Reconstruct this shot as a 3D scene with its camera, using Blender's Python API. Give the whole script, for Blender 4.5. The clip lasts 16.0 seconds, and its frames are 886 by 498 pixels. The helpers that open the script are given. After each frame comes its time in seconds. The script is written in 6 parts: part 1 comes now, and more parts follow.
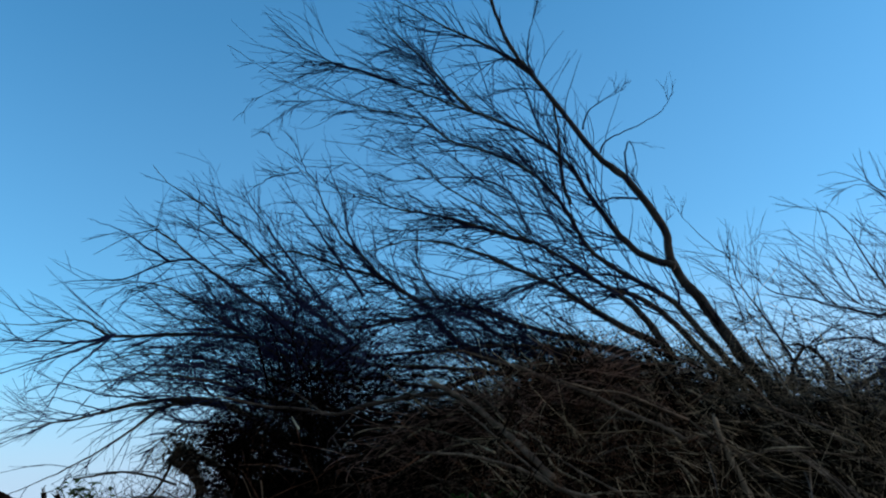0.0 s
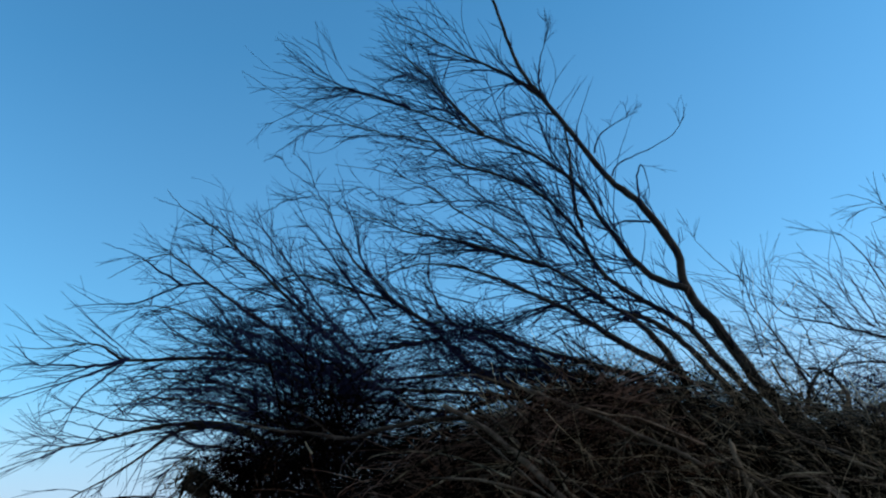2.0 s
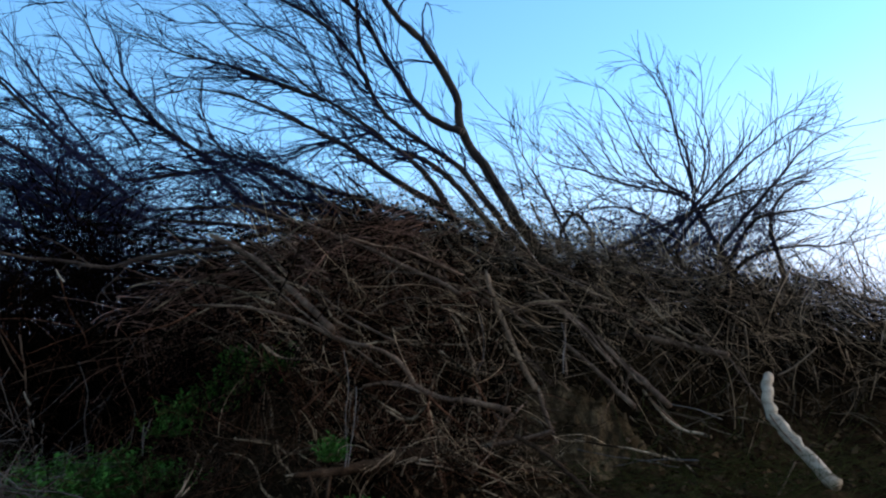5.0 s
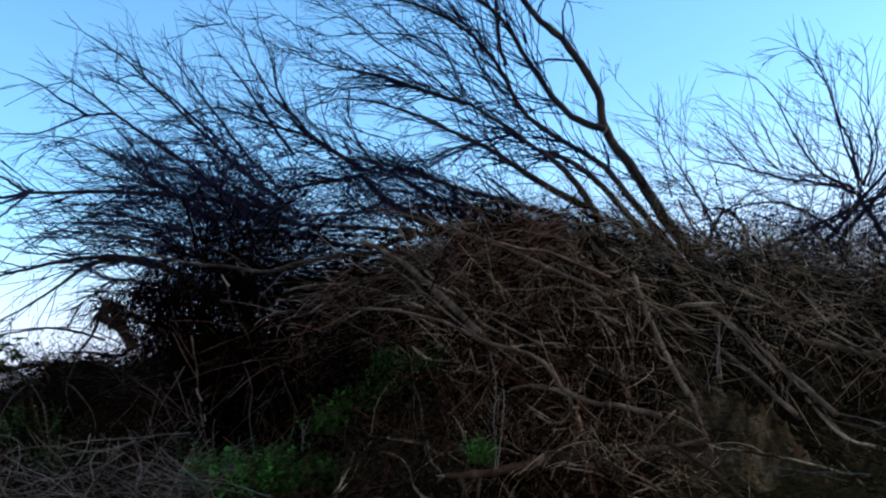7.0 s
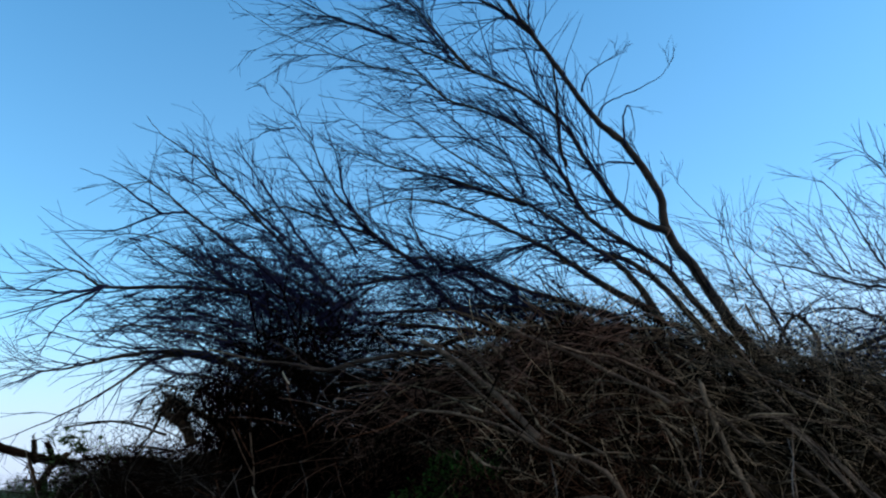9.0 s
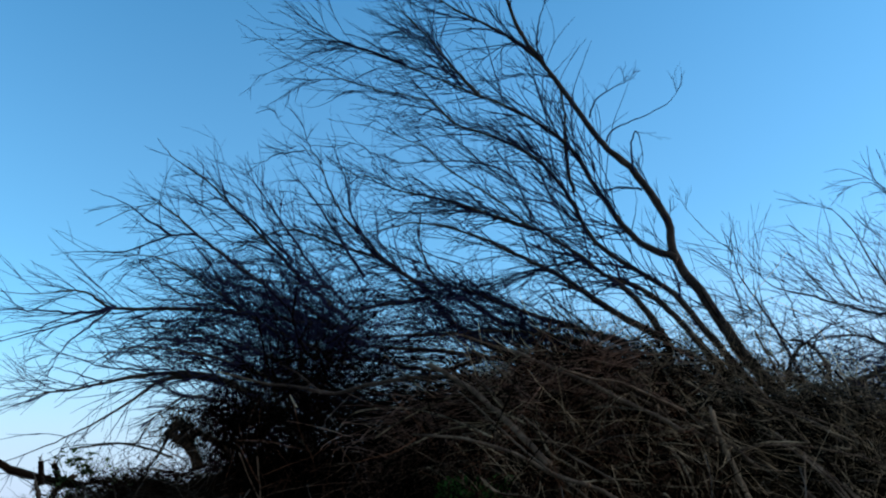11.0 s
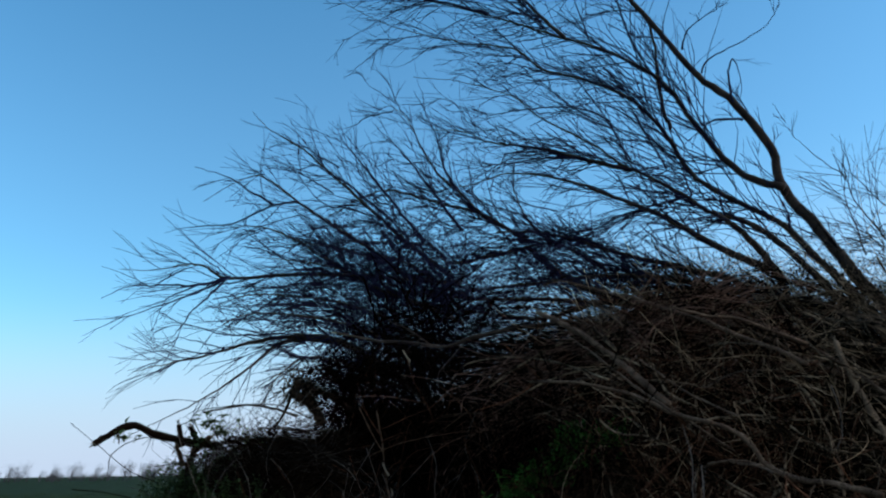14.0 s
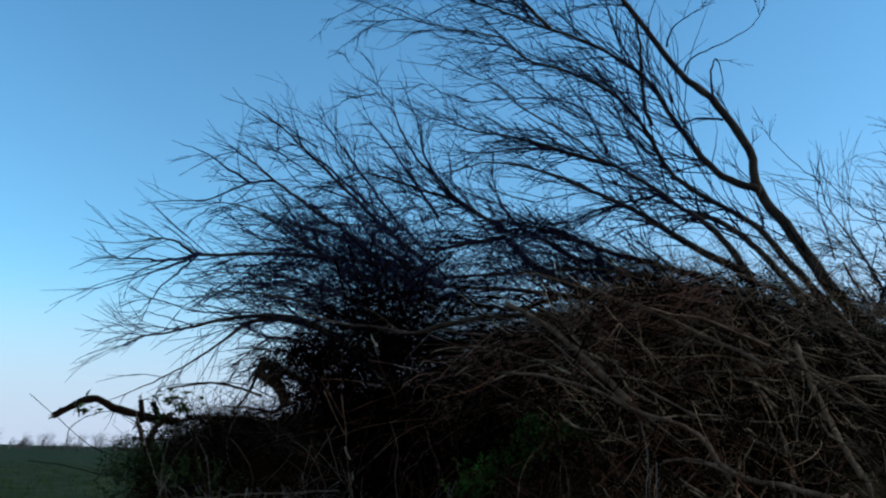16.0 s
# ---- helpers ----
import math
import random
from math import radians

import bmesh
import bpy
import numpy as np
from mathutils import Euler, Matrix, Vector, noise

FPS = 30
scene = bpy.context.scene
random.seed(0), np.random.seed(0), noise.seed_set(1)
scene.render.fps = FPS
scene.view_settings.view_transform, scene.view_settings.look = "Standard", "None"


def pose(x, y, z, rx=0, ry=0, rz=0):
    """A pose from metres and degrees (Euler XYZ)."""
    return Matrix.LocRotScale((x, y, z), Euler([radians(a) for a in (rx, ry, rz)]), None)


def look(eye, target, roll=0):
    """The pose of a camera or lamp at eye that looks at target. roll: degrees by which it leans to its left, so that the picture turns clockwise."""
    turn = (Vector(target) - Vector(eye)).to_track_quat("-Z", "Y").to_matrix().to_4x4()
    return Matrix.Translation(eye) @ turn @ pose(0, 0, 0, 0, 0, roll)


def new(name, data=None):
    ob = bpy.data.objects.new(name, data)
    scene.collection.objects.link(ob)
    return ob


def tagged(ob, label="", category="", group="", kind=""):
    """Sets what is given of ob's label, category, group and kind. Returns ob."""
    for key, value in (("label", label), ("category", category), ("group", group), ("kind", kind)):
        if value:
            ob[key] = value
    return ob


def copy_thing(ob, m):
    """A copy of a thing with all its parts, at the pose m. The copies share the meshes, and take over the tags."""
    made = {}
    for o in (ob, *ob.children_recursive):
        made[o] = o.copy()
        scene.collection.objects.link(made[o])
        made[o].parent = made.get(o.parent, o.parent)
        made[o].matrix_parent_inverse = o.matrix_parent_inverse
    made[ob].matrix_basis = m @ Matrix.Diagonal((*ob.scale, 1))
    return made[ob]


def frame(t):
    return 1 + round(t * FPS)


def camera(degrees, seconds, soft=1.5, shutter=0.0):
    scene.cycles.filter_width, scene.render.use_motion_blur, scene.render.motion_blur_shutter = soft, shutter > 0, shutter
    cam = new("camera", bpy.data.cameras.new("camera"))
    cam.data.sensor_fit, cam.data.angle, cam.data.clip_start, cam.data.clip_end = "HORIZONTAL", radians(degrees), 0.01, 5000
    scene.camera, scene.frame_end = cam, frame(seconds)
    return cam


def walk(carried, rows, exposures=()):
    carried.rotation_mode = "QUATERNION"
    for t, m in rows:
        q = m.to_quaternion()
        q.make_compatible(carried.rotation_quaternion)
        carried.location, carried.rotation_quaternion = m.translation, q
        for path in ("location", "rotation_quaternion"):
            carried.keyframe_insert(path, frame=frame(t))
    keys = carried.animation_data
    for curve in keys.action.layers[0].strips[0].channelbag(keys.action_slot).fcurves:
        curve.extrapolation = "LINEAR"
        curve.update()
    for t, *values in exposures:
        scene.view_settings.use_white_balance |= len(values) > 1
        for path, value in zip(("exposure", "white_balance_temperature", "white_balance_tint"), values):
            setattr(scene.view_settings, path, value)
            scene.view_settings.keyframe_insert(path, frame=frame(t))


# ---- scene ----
# path: seconds, place in metres, yaw, pitch and roll in degrees
ROWS = [
    (0, 0.004, -0.002, 1.602, -0, 19.94, 0.52),
    (0.5, -0.008, -0.002, 1.596, -0.7, 20.34, 0.09),
    (1, -0.015, -0.007, 1.599, -0.35, 20.23, -0.23),
    (1.5, -0.024, -0.007, 1.595, -0.31, 19.79, -0.06),
    (2, -0.024, -0.014, 1.604, 0.73, 21.6, 0.35),
    (2.5, 0, -0.018, 1.579, 0.29, 22.13, 0.63),
    (3, 0.013, -0.013, 1.575, -0.89, 20.61, 0.87),
    (3.5, 0.016, -0.005, 1.552, -2.38, 17.4, 0.94),
    (4, 0.045, 0.069, 1.51, -7.63, 12.46, 1.15),
    (4.2, 0.096, 0.11, 1.494, -11.01, 11.27, 1.4),
    (4.6, 0.09, 0.09, 1.5, -14.6, 10.6, 1.7),
    (5.3, 0.07, 0.07, 1.53, -14.4, 9.8, 2.2),
    (5.9, 0.04, 0.05, 1.55, -10.8, 9.6, 2.2),
    (6.3, 0.028, 0.045, 1.557, -8.01, 9.76, 1.98),
    (6.5, 0.033, 0.036, 1.554, -6.11, 9.84, 1.65),
    (7, 0.043, 0.039, 1.554, -4.68, 10.26, 1),
    (7.5, 0.018, 0.046, 1.556, -4.39, 10.76, 0.56),
    (8, 0.008, 0.051, 1.579, -2.22, 12.05, -0.37),
    (8.5, 0.015, 0.036, 1.59, -1.53, 14.55, -0.87),
    (9, 0.025, 0.019, 1.6, -0.82, 17.12, -0.84),
    (10, 0, 0.01, 1.6, -0.6, 18.9, -1.2),
    (11.3, -0.048, 0.007, 1.599, -0.66, 18.69, -1.38),
    (11.5, -0.062, 0.006, 1.613, -0.76, 18.47, -1.22),
    (12, -0.045, 0.008, 1.612, -0.62, 18.23, -0.87),
    (12.5, -0.047, 0.003, 1.609, -1.14, 18.09, -0.61),
    (13, -0.037, -0.004, 1.606, -0.87, 18.12, -0.5),
    (13.5, -0.105, -0.021, 1.587, 0.65, 17.21, -0.6),
    (14, -0.14, -0.023, 1.566, 6.76, 15.47, 0.81),
    (14.5, -0.098, 0.009, 1.588, 9.36, 13.46, 0.12),
    (15, -0.059, 0.021, 1.57, 8.77, 13.56, -0.89),
    (15.5, -0.063, 0.007, 1.597, 7.28, 13.57, -1.67),
    (16, -0.028, 0.002, 1.594, 4.87, 14.41, -1.43),
]
cam = camera(57.8, 16.0, soft=2.2)
walk(cam, [(t, pose(x, y, z, 90 + pitch, roll, yaw)) for t, x, y, z, yaw, pitch, roll in ROWS],
     exposures=[(0, 1.6, 6400, 9), (3.2, 1.6, 6400, 9), (4.2, 2.3, 6980, 18), (7.5, 2.35, 7000, 23), (8.5, 2.03, 6850, 16), (9.0, 1.96, 6750, 14), (11.5, 1.8, 6600, 10), (13.3, 1.76, 6560, 10), (14.5, 1.65, 6850, 14), (16, 1.65, 6850, 14)])

# ---- light: clear dusk sky, weak low sun off to the side ----
SUN_UP, SUN_TURN = 20.0, 85.0
world = bpy.data.worlds.new("dusk_sky")
scene.world = world
world.use_nodes = True
wn = world.node_tree.nodes
sky = wn.new("ShaderNodeTexSky")
sky.sky_type = "NISHITA"
sky.sun_disc = False
sky.sun_elevation, sky.sun_rotation = radians(SUN_UP), radians(SUN_TURN)
sky.air_density, sky.dust_density, sky.ozone_density = 1.0, 0.3, 3.0
tone = wn.new("ShaderNodeMix")
tone.data_type, tone.blend_type = "RGBA", "MULTIPLY"
tone.inputs["Factor"].default_value = 1.0
# warm tint added to the unseen sky behind the camera, warming the heap face
rear = wn.new("ShaderNodeMapRange")
rear.interpolation_type = "SMOOTHSTEP"
rear.inputs["From Min"].default_value, rear.inputs["From Max"].default_value = 0.45, -0.5
cast = wn.new("ShaderNodeMix")
cast.data_type = "RGBA"
cast.inputs["A"].default_value, cast.inputs["B"].default_value = (0.47, 1.0, 1.1, 1), (1.15, 1.0, 0.8, 1)
# pale haze that thins out above the horizon
place, split, fade, haze = wn.new("ShaderNodeTexCoord"), wn.new("ShaderNodeSeparateXYZ"), wn.new("ShaderNodeMapRange"), wn.new("ShaderNodeMix")
fade.interpolation_type = "SMOOTHERSTEP"
fade.inputs["From Min"].default_value, fade.inputs["From Max"].default_value = -0.06, 0.35
fade.inputs["To Min"].default_value, fade.inputs["To Max"].default_value = 0.92, 0.0
haze.data_type = "RGBA"
# broad thin veil higher up
thin, veil = wn.new("ShaderNodeMapRange"), wn.new("ShaderNodeMix")
thin.inputs["From Min"].default_value, thin.inputs["From Max"].default_value = 0.05, 0.6
thin.inputs["To Min"].default_value, thin.inputs["To Max"].default_value = 0.2, 0.0
veil.data_type = "RGBA"
veil.inputs["B"].default_value = (1.9, 2.1, 2.8, 1)
haze.inputs["B"].default_value = (2.7, 3.25, 4.2, 1)
sl = world.node_tree.links
sl.new(sky.outputs["Color"], tone.inputs["A"])
sl.new(place.outputs["Generated"], split.inputs["Vector"])
lean = wn.new("ShaderNodeMath")
lean.operation = "MULTIPLY_ADD"
lean.inputs[1].default_value = -0.14
sl.new(split.outputs["X"], lean.inputs[0])
sl.new(split.outputs["Z"], lean.inputs[2])
sl.new(lean.outputs[0], fade.inputs["Value"])
sl.new(split.outputs["Y"], rear.inputs["Value"])
sl.new(rear.outputs["Result"], cast.inputs["Factor"])
sl.new(cast.outputs["Result"], tone.inputs["B"])
sl.new(fade.outputs["Result"], haze.inputs["Factor"])
sl.new(lean.outputs[0], thin.inputs["Value"])
sl.new(thin.outputs["Result"], veil.inputs["Factor"])
sl.new(tone.outputs["Result"], veil.inputs["A"])
sl.new(veil.outputs["Result"], haze.inputs["A"])
# rosy band low over the horizon
low_fade, band = wn.new("ShaderNodeMapRange"), wn.new("ShaderNodeMix")
low_fade.interpolation_type = "SMOOTHSTEP"
low_fade.inputs["From Min"].default_value, low_fade.inputs["From Max"].default_value = 0.0, 0.2
low_fade.inputs["To Min"].default_value, low_fade.inputs["To Max"].default_value = 0.8, 0.0
band.data_type = "RGBA"
band.inputs["B"].default_value = (2.45, 3.05, 4.1, 1)
sl.new(split.outputs["Z"], low_fade.inputs["Value"])
sl.new(low_fade.outputs["Result"], band.inputs["Factor"])
sl.new(haze.outputs["Result"], band.inputs["A"])
sl.new(band.outputs["Result"], wn["Background"].inputs["Color"])
wn["Background"].inputs["Strength"].default_value = 0.07
sun = new("sun", bpy.data.lights.new("sun", "SUN"))
sun.data.energy, sun.data.angle, sun.data.color = 0.6, radians(50), (1.0, 0.9, 0.78)
a, e = radians(SUN_TURN), radians(SUN_UP)
sun.matrix_world = look((math.sin(a) * math.cos(e) * 50, math.cos(a) * math.cos(e) * 50, math.sin(e) * 50), (0, 0, 0))


# ---- materials ----
def shader(name, dark, light, scale, rough=0.85, bump=0.3, stretch=(1, 1, 1), island=0.0, mottle=None, spec=0.08):
    """Two-scale mottled surface between two base colours; island varies piece by piece."""
    m = bpy.data.materials.new(name)
    m.use_nodes = True
    n, l = m.node_tree.nodes, m.node_tree.links
    b = n["Principled BSDF"]
    b.inputs["Roughness"].default_value = rough
    b.inputs["Specular IOR Level"].default_value = spec
    co, mp = n.new("ShaderNodeTexCoord"), n.new("ShaderNodeMapping")
    mp.inputs["Scale"].default_value = stretch
    l.new(co.outputs["Object"], mp.inputs["Vector"])
    big, fine = n.new("ShaderNodeTexNoise"), n.new("ShaderNodeTexNoise")
    big.inputs["Scale"].default_value, fine.inputs["Scale"].default_value = scale, scale * 9
    big.inputs["Detail"].default_value = fine.inputs["Detail"].default_value = 5
    for t in (big, fine):
        l.new(mp.outputs["Vector"], t.inputs["Vector"])
    mix = n.new("ShaderNodeMath")
    mix.operation = "MULTIPLY_ADD"
    l.new(fine.outputs["Fac"], mix.inputs[0])
    mix.inputs[1].default_value = 0.6
    sub = n.new("ShaderNodeMath")
    sub.operation = "MULTIPLY_ADD"
    l.new(big.outputs["Fac"], sub.inputs[0])
    sub.inputs[1].default_value, sub.inputs[2].default_value = 1.1, -0.35
    l.new(sub.outputs[0], mix.inputs[2])
    last = mix.outputs[0]
    if island:
        g, v = n.new("ShaderNodeNewGeometry"), n.new("ShaderNodeMath")
        v.operation = "MULTIPLY_ADD"
        l.new(g.outputs["Random Per Island"], v.inputs[0])
        v.inputs[1].default_value = island
        ad = n.new("ShaderNodeMath")
        ad.operation = "SUBTRACT"
        l.new(last, ad.inputs[0])
        ad.inputs[1].default_value = island / 2
        l.new(ad.outputs[0], v.inputs[2])
        last = v.outputs[0]
    ramp = n.new("ShaderNodeValToRGB")
    ramp.color_ramp.elements[0].color, ramp.color_ramp.elements[1].color = (*dark, 1), (*light, 1)
    ramp.color_ramp.elements[0].position, ramp.color_ramp.elements[1].position = 0.15, 0.9
    if mottle:
        mid = ramp.color_ramp.elements.new(0.5)
        mid.color = (*mottle, 1)
    l.new(last, ramp.inputs["Fac"])
    l.new(ramp.outputs["Color"], b.inputs["Base Color"])
    bp = n.new("ShaderNodeBump")
    bp.inputs["Strength"].default_value, bp.inputs["Distance"].default_value = bump, 0.02
    l.new(fine.outputs["Fac"], bp.inputs["Height"])
    l.new(bp.outputs["Normal"], b.inputs["Normal"])
    return m


tree_bark = shader("tree_bark", (0.0158, 0.0132, 0.0123), (0.0868, 0.0695, 0.0544), 5, 0.8, 0.5, mottle=(0.0355, 0.0285, 0.0246))
# blue veil of the bright sky is put into the bark colour
veiled_twig_bark = shader("veiled_twig_bark", (0.0072, 0.0091, 0.0233), (0.0288, 0.0343, 0.0766), 3, 0.7, 0.2, island=0.5, spec=0.0)
# a little of the same sky-veil blue is mixed into this bark
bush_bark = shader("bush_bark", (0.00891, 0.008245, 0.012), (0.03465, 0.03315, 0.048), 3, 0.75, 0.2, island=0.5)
# extreme ramp ends of brush, crest and stick bark paint in gap shade and highlights
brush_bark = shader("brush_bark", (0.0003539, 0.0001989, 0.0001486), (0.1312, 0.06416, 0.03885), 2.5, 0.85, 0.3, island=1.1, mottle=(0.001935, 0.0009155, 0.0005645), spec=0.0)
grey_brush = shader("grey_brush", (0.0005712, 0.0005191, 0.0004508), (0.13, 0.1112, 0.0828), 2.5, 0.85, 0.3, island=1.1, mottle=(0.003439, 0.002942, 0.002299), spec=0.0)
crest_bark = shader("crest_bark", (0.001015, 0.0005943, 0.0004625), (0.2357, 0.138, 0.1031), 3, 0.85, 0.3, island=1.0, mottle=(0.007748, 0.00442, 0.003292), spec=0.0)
dry_stalk = shader("dry_stalk", (0.0264, 0.0224, 0.01925), (0.162, 0.1428, 0.126), 3, 0.8, 0.2, island=0.8)
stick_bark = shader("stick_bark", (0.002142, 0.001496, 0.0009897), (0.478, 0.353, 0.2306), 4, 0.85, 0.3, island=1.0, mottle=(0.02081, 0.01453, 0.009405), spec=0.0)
grey_bark = shader("grey_bark", (0.02561, 0.01692, 0.01179), (0.2781, 0.1965, 0.1362), 6, 0.8, 0.5, mottle=(0.09483, 0.06312, 0.04336))
root_bark = shader("root_bark", (0.01285, 0.008317, 0.005462), (0.1102, 0.07241, 0.04698), 9, 0.9, 1.0, mottle=(0.03856, 0.02496, 0.01639), spec=0.0)
bramble_bark = shader("bramble_bark", (0.0051, 0.004635, 0.004025), (0.07225, 0.06386, 0.05405), 4, 0.85, 0.3, island=1.0, mottle=(0.0187, 0.01648, 0.0138), spec=0.0)
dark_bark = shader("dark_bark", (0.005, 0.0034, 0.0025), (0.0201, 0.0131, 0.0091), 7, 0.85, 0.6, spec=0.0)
pale = shader("pale_wood", (0.085, 0.058, 0.038), (0.25, 0.18, 0.122), 7, 0.75, 0.3, mottle=(0.17, 0.12, 0.08))
birch = shader("birch_bark", (0.096, 0.0792, 0.0538), (0.432, 0.3696, 0.2867), 9, 0.65, 0.4, stretch=(1, 1, 2.5), mottle=(0.33, 0.2798, 0.2106))
split_wood = shader("split_wood", (0.1181, 0.0936, 0.06), (0.2025, 0.18, 0.14), 12, 0.8, 0.4)
# kept darker than bare_earth: shade of the cavities is put into the colour
soil = shader("soil", (0.0045, 0.003136, 0.00192), (0.06, 0.04032, 0.0216), 2.2, 0.95, 0.9, mottle=(0.016, 0.01064, 0.006), spec=0.0)
earth = shader("bare_earth", (0.00931, 0.006665, 0.003688), (0.1769, 0.1275, 0.07151), 4.0, 0.95, 1.0, mottle=(0.04888, 0.03478, 0.01915), spec=0.0)
turf = shader("turf", (0.009, 0.0165, 0.0065), (0.05, 0.076, 0.03), 0.5, 0.95, 0.8, mottle=(0.023, 0.042, 0.0155), spec=0.03)
leaf_green = shader("leaf_green", (0.01426, 0.06552, 0.01071), (0.06562, 0.2279, 0.03499), 9, 0.6, 0.2, island=0.5)
ivy_green = shader("bramble_leaf", (0.0176, 0.0392, 0.0137), (0.0588, 0.1078, 0.0343), 9, 0.5, 0.2, island=0.5)
# near-black: the shade of the hollow and gaps is put into this colour
shade_bark = shader("shade_bark", (0.001, 0.0008, 0.0007), (0.0054, 0.0039, 0.0031), 3, 0.8, 0.2, island=0.6, spec=0.0)
dead_leaf = shader("dead_leaf", (0.01349, 0.00836, 0.00483), (0.08977, 0.05984, 0.03266), 6, 0.9, 0.3, island=0.9, mottle=(0.03819, 0.02497, 0.01472), spec=0.0)
grass_blade = shader("grass_blade", (0.016, 0.03, 0.011), (0.065, 0.098, 0.04), 0.5, 0.9, 0.2, island=0.8, spec=0.03)
moss = shader("moss", (0.018, 0.024, 0.009), (0.06, 0.066, 0.024), 20, 0.95, 0.8, spec=0.0)
# pale bluish grey with the distance haze put into the colour
far_twig = shader("far_twig", (0.0755, 0.0772, 0.0842), (0.1219, 0.1236, 0.1314), 1, 0.9, 0.2)


# ---- building helpers ----
class Wood:
    """Tapered round stems gathered into one mesh."""

    def __init__(self):
        self.v, self.f = [], []

    def stem(self, pts, r0, r1, sides=4, lump=0.0, bow=1.0):
        n, base = len(pts), len(self.v)
        for i, p in enumerate(pts):
            d = (pts[min(i + 1, n - 1)] - pts[max(i - 1, 0)])
            d = d.normalized() if d.length > 1e-6 else Vector((0, 0, 1))
            u = d.cross(Vector((0.31, 0.95, 0.05)))
            u = u.normalized() if u.length > 1e-3 else Vector((1, 0, 0))
            w = d.cross(u)
            r = r1 + (r0 - r1) * (1 - i / max(1, n - 1)) ** bow
            for k in range(sides):
                a = 2 * math.pi * k / sides
                q = r * (1 + (random.uniform(-lump, lump) if lump else 0))
                self.v.append(p + u * (q * math.cos(a)) + w * (q * math.sin(a)))
        for i in range(n - 1):
            for k in range(sides):
                a, b = base + i * sides + k, base + i * sides + (k + 1) % sides
                self.f.append((a, b, b + sides, a + sides))
        self.f.append(tuple(base + k for k in reversed(range(sides))))
        self.f.append(tuple(base + (n - 1) * sides + k for k in range(sides)))

    def leaf(self, p, out, up, size):
        side = out.cross(up)
        side = side.normalized() if side.length > 1e-3 else Vector((1, 0, 0))
        fold, b = side.cross(out).normalized() * size * 0.14, len(self.v)
        self.v += [p, p + out * size * 0.45 + side * size * 0.33 + fold, p + out * size - fold * 0.8,
                   p + out * size * 0.45 - side * size * 0.33 + fold, p + out * size * 0.5 - fold * 0.3]
        self.f += [(b, b + 1, b + 4), (b + 1, b + 2, b + 4), (b + 2, b + 3, b + 4), (b + 3, b, b + 4)]

    def mesh(self, name, material, smooth_faces=True):
        me = bpy.data.meshes.new(name)
        me.from_pydata([tuple(p) for p in self.v], [], self.f)
        me.materials.append(material)
        if smooth_faces:
            me.polygons.foreach_set("use_smooth", [True] * len(me.polygons))
        me.update()
        return me


def part(name, wood, material, parent, label="", smooth_faces=True):
    ob = new(name, wood.mesh(name, material, smooth_faces))
    if parent is not None:
        ob.parent = parent
    if label:
        tagged(ob, label)
    return ob


def flow(pts, per=5, wobble=0.0):
    """A smooth line through a few control points."""
    p = [Vector(q) for q in pts]
    p = [p[0] * 2 - p[1]] + p + [p[-1] * 2 - p[-2]]
    out = []
    for i in range(1, len(p) - 2):
        for k in range(per):
            t = k / per
            q = 0.5 * ((2 * p[i]) + (p[i + 1] - p[i - 1]) * t + (2 * p[i - 1] - 5 * p[i] + 4 * p[i + 1] - p[i + 2]) * t * t
                       + (3 * p[i] - p[i - 1] - 3 * p[i + 1] + p[i + 2]) * t ** 3)
            out.append(q + Vector((random.gauss(0, 1), random.gauss(0, 1), random.gauss(0, 1))) * wobble)
    return out + [p[-2]]


def step01(u):
    u = max(0.0, min(1.0, u))
    return u * u * (3 - 2 * u)


def rand_dir():
    return Vector((random.gauss(0, 1), random.gauss(0, 1), random.gauss(0, 1))).normalized()


def grow(wood, p, d, length, r, level, sweep, pull=0.12, wander=0.16, kids=5, spread=0.7, side=None, ratio=(0.32, 0.68), tip=0.0022):
    """A twig that bends towards sweep and bears smaller twigs."""
    steps = max(4, min(14, int(length / 0.1)))
    pts, step = [p.copy()], length / steps
    heading, curl = d.normalized(), rand_dir() * wander * 0.8
    for i in range(steps):
        curl = curl * 0.82 + rand_dir() * wander * 0.4
        heading = (heading + curl + sweep * pull).normalized()
        p = p + heading * step
        pts.append(p.copy())
    wood.stem(pts, r, max(r * 0.36, tip), 4 if r > 0.008 else 3)
    if level > 0:
        for _ in range(max(1, int(kids * random.uniform(0.6, 1.3)))):
            u = random.uniform(0.15, 0.97)
            i = min(int(u * steps), steps - 1)
            base = pts[i].lerp(pts[i + 1], u * steps - i)
            away = ((pts[i + 1] - pts[i]).normalized() * 0.9 + rand_dir() * spread).normalized()
            grow(side or wood, base, away, length * random.uniform(*ratio), r * 0.72, level - 1, sweep, pull, wander * 1.1, kids * 0.5, spread, None, ratio, tip)


TIP = 0.0023  # radius of a twig at its end


